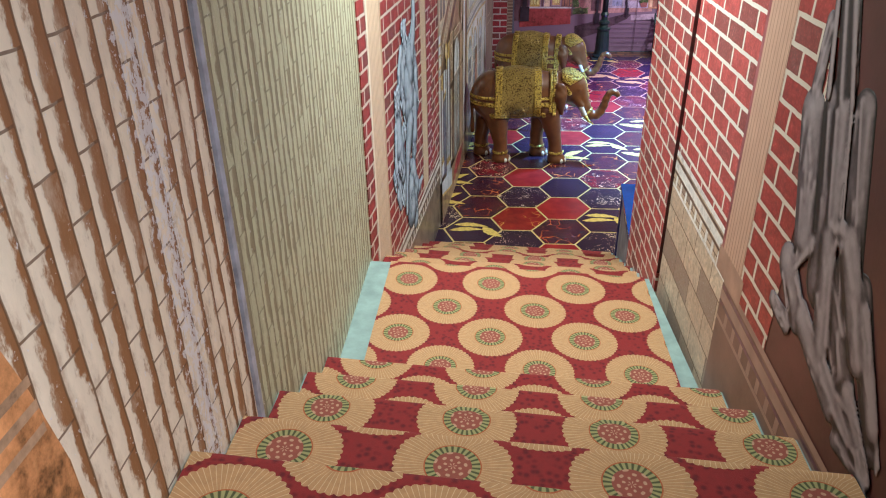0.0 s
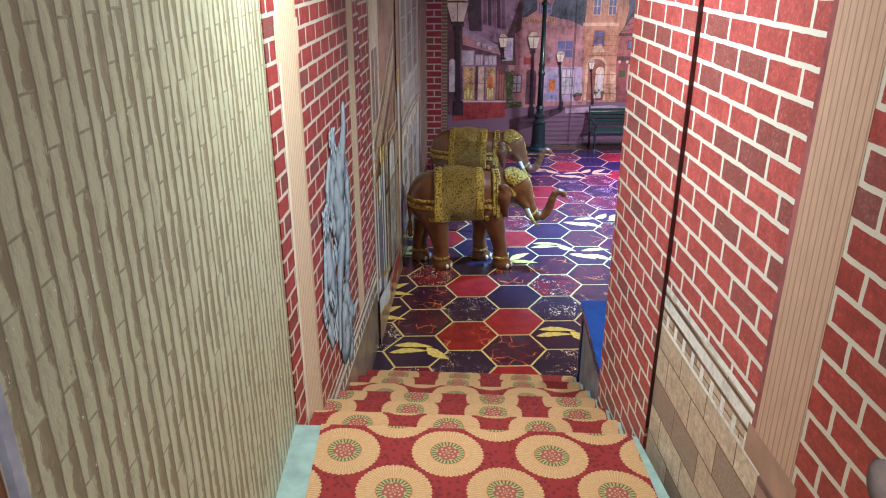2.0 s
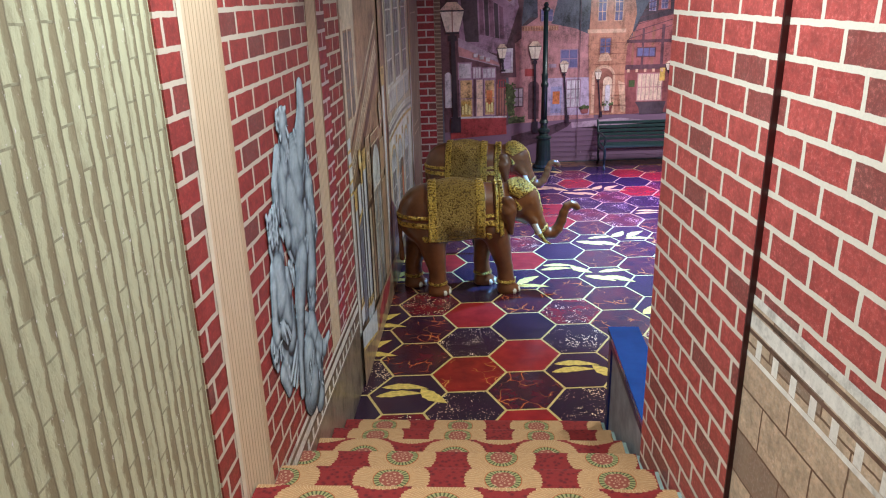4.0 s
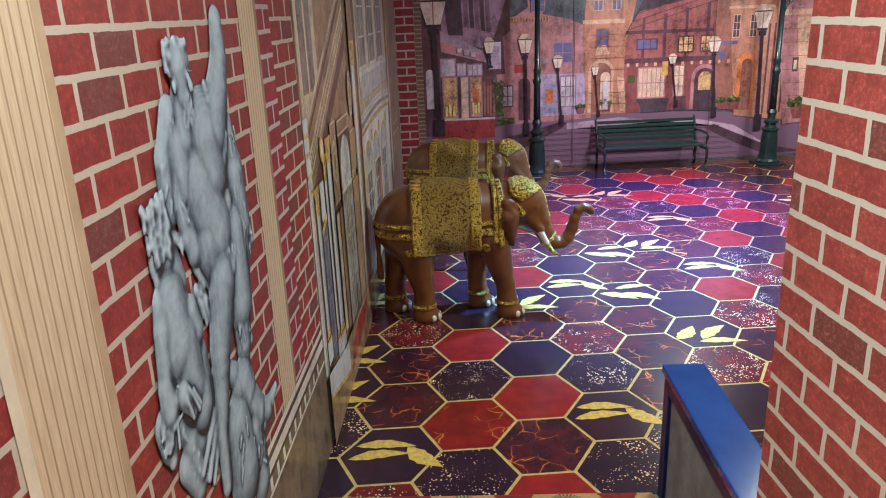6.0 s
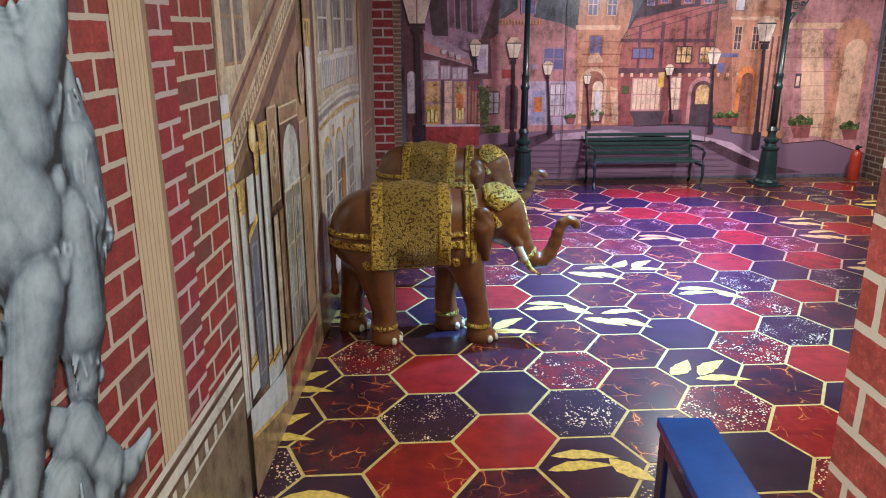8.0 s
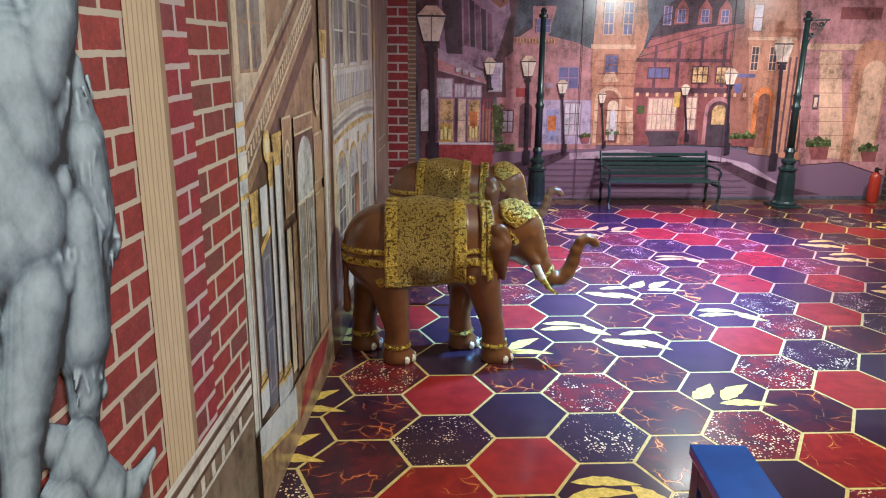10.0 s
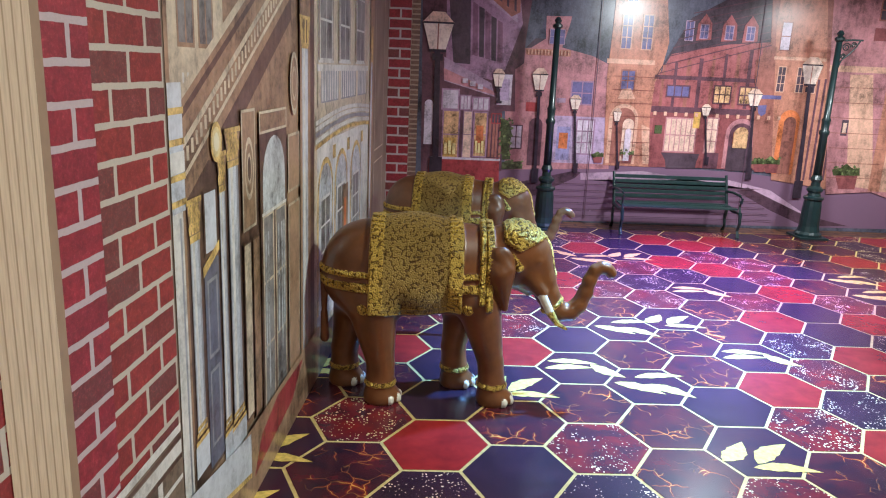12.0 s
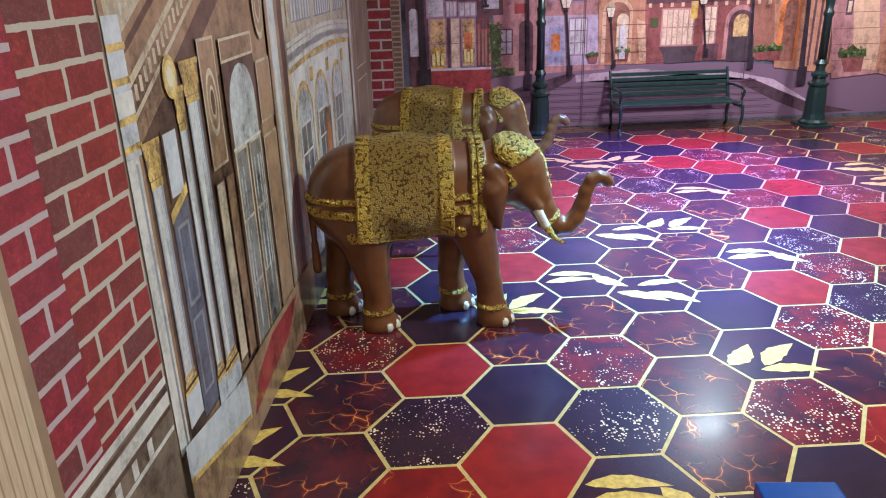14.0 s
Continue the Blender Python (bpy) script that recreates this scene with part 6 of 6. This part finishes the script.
for r, mat in ((1.0, CREAM_STONE), (0.82, WOOD_INK), (0.55, CREAM_STONE), (0.42, WOOD_INK)):
    oval("printed_medallion", 8.32, 1.87, 0.085 * r, 0.16 * r, mat)
# tall half column and the round-fronted house beyond it
front.rect("printed_pilaster", 8.44, 0.2, 8.80, 3.2, WOOD_INK)
front.rect("printed_half_column", 8.49, 0.25, 8.62, 2.05, GREY_STONE)
front.rect("printed_half_column_gleam", 8.515, 0.25, 8.56, 2.05, WHITE_STONE)
front.flat("printed_capital", [(8.48, 2.05), (8.63, 2.05), (8.68, 2.22), (8.43, 2.22)], GILT_INK)
front.rect("printed_capital_shade", 8.52, 2.08, 8.54, 2.20, WOOD_DARK)
front.rect("printed_capital_shade", 8.58, 2.08, 8.60, 2.20, WOOD_DARK)
front.rect("printed_shade", 8.68, 0.2, 8.78, 3.2, WOOD_DARK)
front.rect("printed_facade", 8.78, 0.25, 11.05, 3.2, CREAM_STONE)
front.rect("printed_facade_light", 8.86, 0.3, 10.90, 1.50, WHITE_STONE)
for u in (8.90, 9.44, 10.06):
    front.arch("printed_arch", u - 0.04, 0.40, u + 0.46, 1.40, GILT_INK)
    front.arch("printed_arch", u, 0.40, u + 0.42, 1.36, PALE_GLASS)
    front.window(u + 0.07, 0.44, u + 0.35, 1.14, 2, 4, GLASS_INK, WHITE_STONE)
    front.rect("printed_column", u + 0.445, 0.36, u + 0.52, 1.36, GREY_STONE)
    front.rect("printed_column_gleam", u + 0.46, 0.36, u + 0.49, 1.36, WHITE_STONE)
    front.rect("printed_capital", u + 0.43, 1.36, u + 0.535, 1.45, GILT_INK)
front.rect("printed_doorway", 9.70, 0.35, 9.92, 1.12, WOOD_INK)
front.rect("printed_doorway_light", 9.76, 0.40, 9.84, 1.02, ORANGE_SIGN)
for k in range(6):
    z = 1.47 + 0.036 * k
    front.flat("printed_cornice", [(8.80 + 2.15 * i / 8, z + 0.05 * math.sin(i / 8 * math.pi)) for i in range(9)] + [(8.80 + 2.15 * i / 8, z + 0.027 + 0.05 * math.sin(i / 8 * math.pi)) for i in range(8, -1, -1)], (GILT_INK, WHITE_STONE, COLUMN_SHADE, WHITE_STONE, WHITE_STONE, CREAM_STONE)[k])
front.rect("printed_balcony", 8.86, 1.74, 10.75, 1.96, COLUMN_SHADE)
for k in range(24):
    front.rect("printed_baluster", 8.90 + 0.077 * k, 1.75, 8.94 + 0.077 * k, 1.93, WHITE_STONE)
    front.depth -= 0.00012
front.depth += 0.00012
for u in (8.86, 9.50, 10.20, 10.70):
    front.rect("printed_pedestal", u, 1.72, u + 0.09, 1.97, CREAM_STONE)
front.rect("printed_rail", 8.84, 1.93, 10.80, 1.97, WHITE_STONE)
for u in (8.92, 9.55, 10.22):
    framed("printed_casing", u - 0.05, 1.98, u + 0.41, 3.0, WHITE_STONE, WOOD_INK)
    front.window(u, 2.0, u + 0.36, 2.92, 2, 4, GLASS_INK, WHITE_STONE)
front.rect("printed_pilaster", 10.92, 0.2, 11.15, 3.2, WOOD_INK)
front.rect("printed_half_column", 10.97, 0.25, 11.06, 2.0, GREY_STONE)
front.rect("printed_gilt", 10.96, 2.0, 11.08, 2.3, GILT_INK)
front.rect("printed_wall", 11.15, 0.2, 12.28, 3.2, PALACE_BASE)
framed("printed_panel", 11.25, 0.3, 11.85, 1.1, CREAM_STONE, PALACE_BASE)
framed("printed_panel", 11.25, 1.2, 11.85, 2.6, CREAM_STONE, PALACE_BASE)
# foot of the print: plinths, a red rug and a dark floor
front.rect("printed_footing", 6.77, 0.004, 7.46, 0.36, WOOD_INK)
front.flat("printed_footing", [(6.77, 0.30), (7.46, 0.12), (7.46, 0.34), (6.77, 0.46)], GREY_STONE)
front.flat("printed_footing_gilt", [(6.77, 0.30), (7.46, 0.12), (7.46, 0.145), (6.77, 0.325)], GILT_INK)
front.flat("printed_pavement", [(7.46, 0.004), (8.9, 0.004), (8.9, 0.34), (7.46, 0.36)], WOOD_INK)
front.flat("printed_rug", [(7.50, 0.10), (8.20, 0.16), (8.44, 0.30), (7.90, 0.32), (7.62, 0.25)], RED_SIGN)
front.rect("printed_dark_skirting", 8.9, 0.004, 12.28, 0.25, WOOD_DARK)

# columns, cornice and dado on the brick wall
brickwall = bpy.data.objects["wall_left"]
edge = Picture(brickwall, lambda u, z, d: (left_x(u) + d, u, z), (BEND_Y, 0.004), (6.878, STAIR_TOP))
edge.rect("printed_column", 4.36, 0.5, 4.66, STAIR_TOP, CREAM_COLUMN)
edge.rect("printed_column_edge", 4.33, 0.5, 4.365, STAIR_TOP, worn("pale_cream_print", (0.80, 0.70, 0.54), 0.2, 9, 0.5))
edge.rect("printed_column_edge", 4.655, 0.5, 4.69, STAIR_TOP, worn("shaded_cream_print", (0.58, 0.42, 0.27), 0.2, 9, 0.5))
edge.rect("printed_capital", 4.30, 2.88, 4.72, 3.05, CREAM_COLUMN)
edge.rect("printed_shadow_strip", 6.25, 0.70, 6.45, STAIR_TOP, BRICK_SMALL)
edge.rect("printed_column", 6.0, 0.74, 6.22, STAIR_TOP, CREAM_COLUMN)
edge.rect("printed_column_edge", 6.215, 0.74, 6.25, STAIR_TOP, worn("dark_cream_print", (0.40, 0.27, 0.17), 0.2, 9, 0.5))


def dado(pic, u0, u1, z, stone, pale, dark):
    pic.rect("printed_dado", u0, 0.004, u1, z, stone)
    for k, (a, b, mat) in enumerate(((-0.01, 0.02, pale), (-0.035, -0.02, dark), (-0.09, -0.04, pale), (-0.11, -0.095, dark))):
        pic.rect("printed_moulding", u0, z + a, u1, z + b, mat)
    n = int((u1 - u0) / 0.11)
    for k in range(n):
        pic.rect("printed_bracket", u0 + 0.11 * k, z - 0.17, u0 + 0.11 * k + 0.035, z - 0.11, pale)
        pic.depth -= 0.00012
    pic.depth += 0.00012
    pic.rect("printed_moulding", u0, z - 0.19, u1, z - 0.172, pale)


DADO_GREY = ink("taupe_dado_print", (0.22, 0.165, 0.12), 0.45, 5)
dado(edge, 4.70, 6.875, 0.74, DADO_GREY, WHITE_STONE, WOOD_DARK)

rightwall = bpy.data.objects["wall_right_brick"]
side = Picture(rightwall, lambda u, z, d: (RIGHT_X - d, u, z), (2.50, 0.9), (4.088, STAIR_TOP))
dado(side, 2.96, 4.088, 1.90, DADO_STONE, WHITE_STONE, WOOD_DARK)
maroon = bpy.data.objects["wall_right_maroon"]
low = Picture(maroon, lambda u, z, d: (RIGHT_X - d, u, z), (-1.9, 0.9), (3.3, STAIR_TOP))
low.rect("printed_brick", 2.42, 1.70, 2.80, STAIR_TOP, BRICK)
dado(low, -1.9, 2.97, 1.72, worn("brown_dado_print", (0.21, 0.115, 0.085), 0.4, 4, 0.45), worn("mauve_moulding_print", (0.36, 0.22, 0.17), 0.3, 6, 0.45), BROWN_INK)
low.rect("printed_pilaster", 2.78, 1.72, 3.05, STAIR_TOP, TAN_COLUMN)
low.rect("printed_pilaster_edge", 3.04, 1.72, 3.07, STAIR_TOP, DEEP_RED)
low.rect("printed_pilaster_foot", 2.74, 1.72, 3.09, 1.84, worn("tan_plinth_print", (0.42, 0.25, 0.18), 0.3, 6, 0.45))

# orange cornice print low on the brown stone wall
brown = bpy.data.objects["wall_stair_brown"]
warm = Picture(brown, lambda u, z, d: (STONE_X + d, u, z), (-1.9, 2.05), (1.9, STAIR_TOP))
warm.flat("printed_cornice", [(-1.9, 2.05), (1.08, 2.05), (1.07, 2.42), (1.03, 2.62), (0.98, 2.80), (-1.9, 2.80)], ink("orange_stone_print", (0.50, 0.22, 0.09), 0.6, 8))
for k in range(3):
    warm.rect("printed_moulding", -1.9, 2.52 + 0.05 * k, 1.04, 2.54 + 0.05 * k, WOOD_INK)

# ---- floor print: hexagons ----
floor = bpy.data.objects["floor"]
HEX_A, HEX_H, HEX_X, HEX_Y, HEX_SHIFT = 0.2963, 0.5505, 0.530, 8.140, 0.0626
KNOWN = {}
for row, start, text in ((8, 4, "FR"), (7, 7, "N"), (6, 2, "NL"), (5, 1, "RLFR"), (4, 0, "NFLH"), (3, -1, "LFFRL"), (2, 0, "NLNG"), (1, -1, "HLLHN"), (0, -2, "FRHFR"), (-1, -1, "LNLLG"), (-2, 0, "GGHN"), (-3, -1, "LRLM"), (-4, -2, "GMFN"), (-5, -1, "FLGH"), (-6, -2, "NGGL"), (11, 7, "R")):
    for i, kind in enumerate(text):
        KNOWN[(start + 2 * i, row)] = kind
rng = random.Random(11)


def hex_mesh(material, name):
    a, h, g = HEX_A, HEX_H / 2, 0.010
    c = HEX_SHIFT / HEX_H
    ring = [(a - g * 1.15, 0), (a / 2 - g * 0.58, h - g), (-a / 2 + g * 0.58, h - g), (-a + g * 1.15, 0), (-a / 2 + g * 0.58, -h + g), (a / 2 - g * 0.58, -h + g)]
    pts = [(x + c * y, y) for x, y in ring]
    me = bpy.data.meshes.new(name)
    me.from_pydata([(x, y, 0.0012) for x, y in pts] + [(x, y, -0.004) for x, y in pts], [], [(0, 1, 2, 3, 4, 5)] + [(i, i + 6, (i + 1) % 6 + 6, (i + 1) % 6) for i in range(6)])
    me.materials.append(material)
    me.update()
    return me


def leaf_mesh(length, wide, bend, name):
    """A pointed leaf with a toothed edge, lying flat."""
    n = 9
    up, down = [], []
    for i in range(n + 1):
        s = i / n
        w = wide * math.sin(math.pi * s ** 0.8) * (1 + 0.10 * math.sin(i * 2.7))
        cx, cy = length * s, bend * math.sin(math.pi * s)
        up.append((cx, cy + w / 2, 0.0022))
        down.append((cx, cy - w / 2, 0.0022))
    pts = up + down[-2:0:-1]
    me = bpy.data.meshes.new(name)
    me.from_pydata(pts, [], [tuple(range(len(pts)))[::-1]])
    me.materials.append(LEAF)
    me.update()
    return me


HEX_MESH = {k: hex_mesh(m, "hexagon") for k, m in HEX.items()}
LEAVES = [leaf_mesh(0.34, 0.11, 0.022, "leaf"), leaf_mesh(0.29, 0.115, -0.018, "leaf"), leaf_mesh(0.36, 0.085, 0.025, "leaf")]
SPRAYS = [((-0.06, 0.13, 6, 2), (-0.22, 0.04, -30, 0), (-0.02, 0.02, -35, 0)), ((-0.24, -0.12, 48, 1), (-0.06, -0.14, 40, 0), (-0.10, -0.18, -6, 2)), ((-0.20, 0.10, -6, 2), (-0.24, -0.03, 4, 2), (0.10, 0.06, -48, 1))]
count = 0
for k in range(-4, 17):
    for r2 in range(-9, 24):
        if (k + r2) % 2:
            continue
        x = HEX_X + 1.5 * HEX_A * k + HEX_SHIFT * r2 / 2
        y = HEX_Y + HEX_H * r2 / 2
        if y < (5.75 if x < 1.45 else 5.1) or y > MURAL_Y - 0.2 or x < left_x(y) - 0.25 or x > SIDE_X + 0.1 or (y < 5.3 and x > 1.3):
            continue
        kind = KNOWN.get((k, r2)) or rng.choice("RNLLGGHFFRHNL")
        ob = new("hexagon", HEX_MESH[kind])
        ob.parent, ob.location = floor, (x, y, 0.0012)
        count += 1
        if kind == "F":
            for lx, ly, turn, which in SPRAYS[(k * 7 + r2 * 3) % 3]:
                lf = new("leaf", LEAVES[which])
                lf.parent = floor
                lf.matrix_basis = pose(x + lx, y + ly, 0.0012, 0, 0, turn)
STONES = brick_print("stone_border_print", (0.26, 0.11, 0.05), (0.16, 0.06, 0.03), (0.05, 0.02, 0.015), 0.3, 0.13, 0.02, 0.5, 0.3, "Object")
border = slab("border", [(0.38, MURAL_Y - 0.36), (SIDE_X, MURAL_Y - 0.36), (SIDE_X, MURAL_Y), (0.38, MURAL_Y)], 0.001, 0.0045, STONES)
border.parent = floor
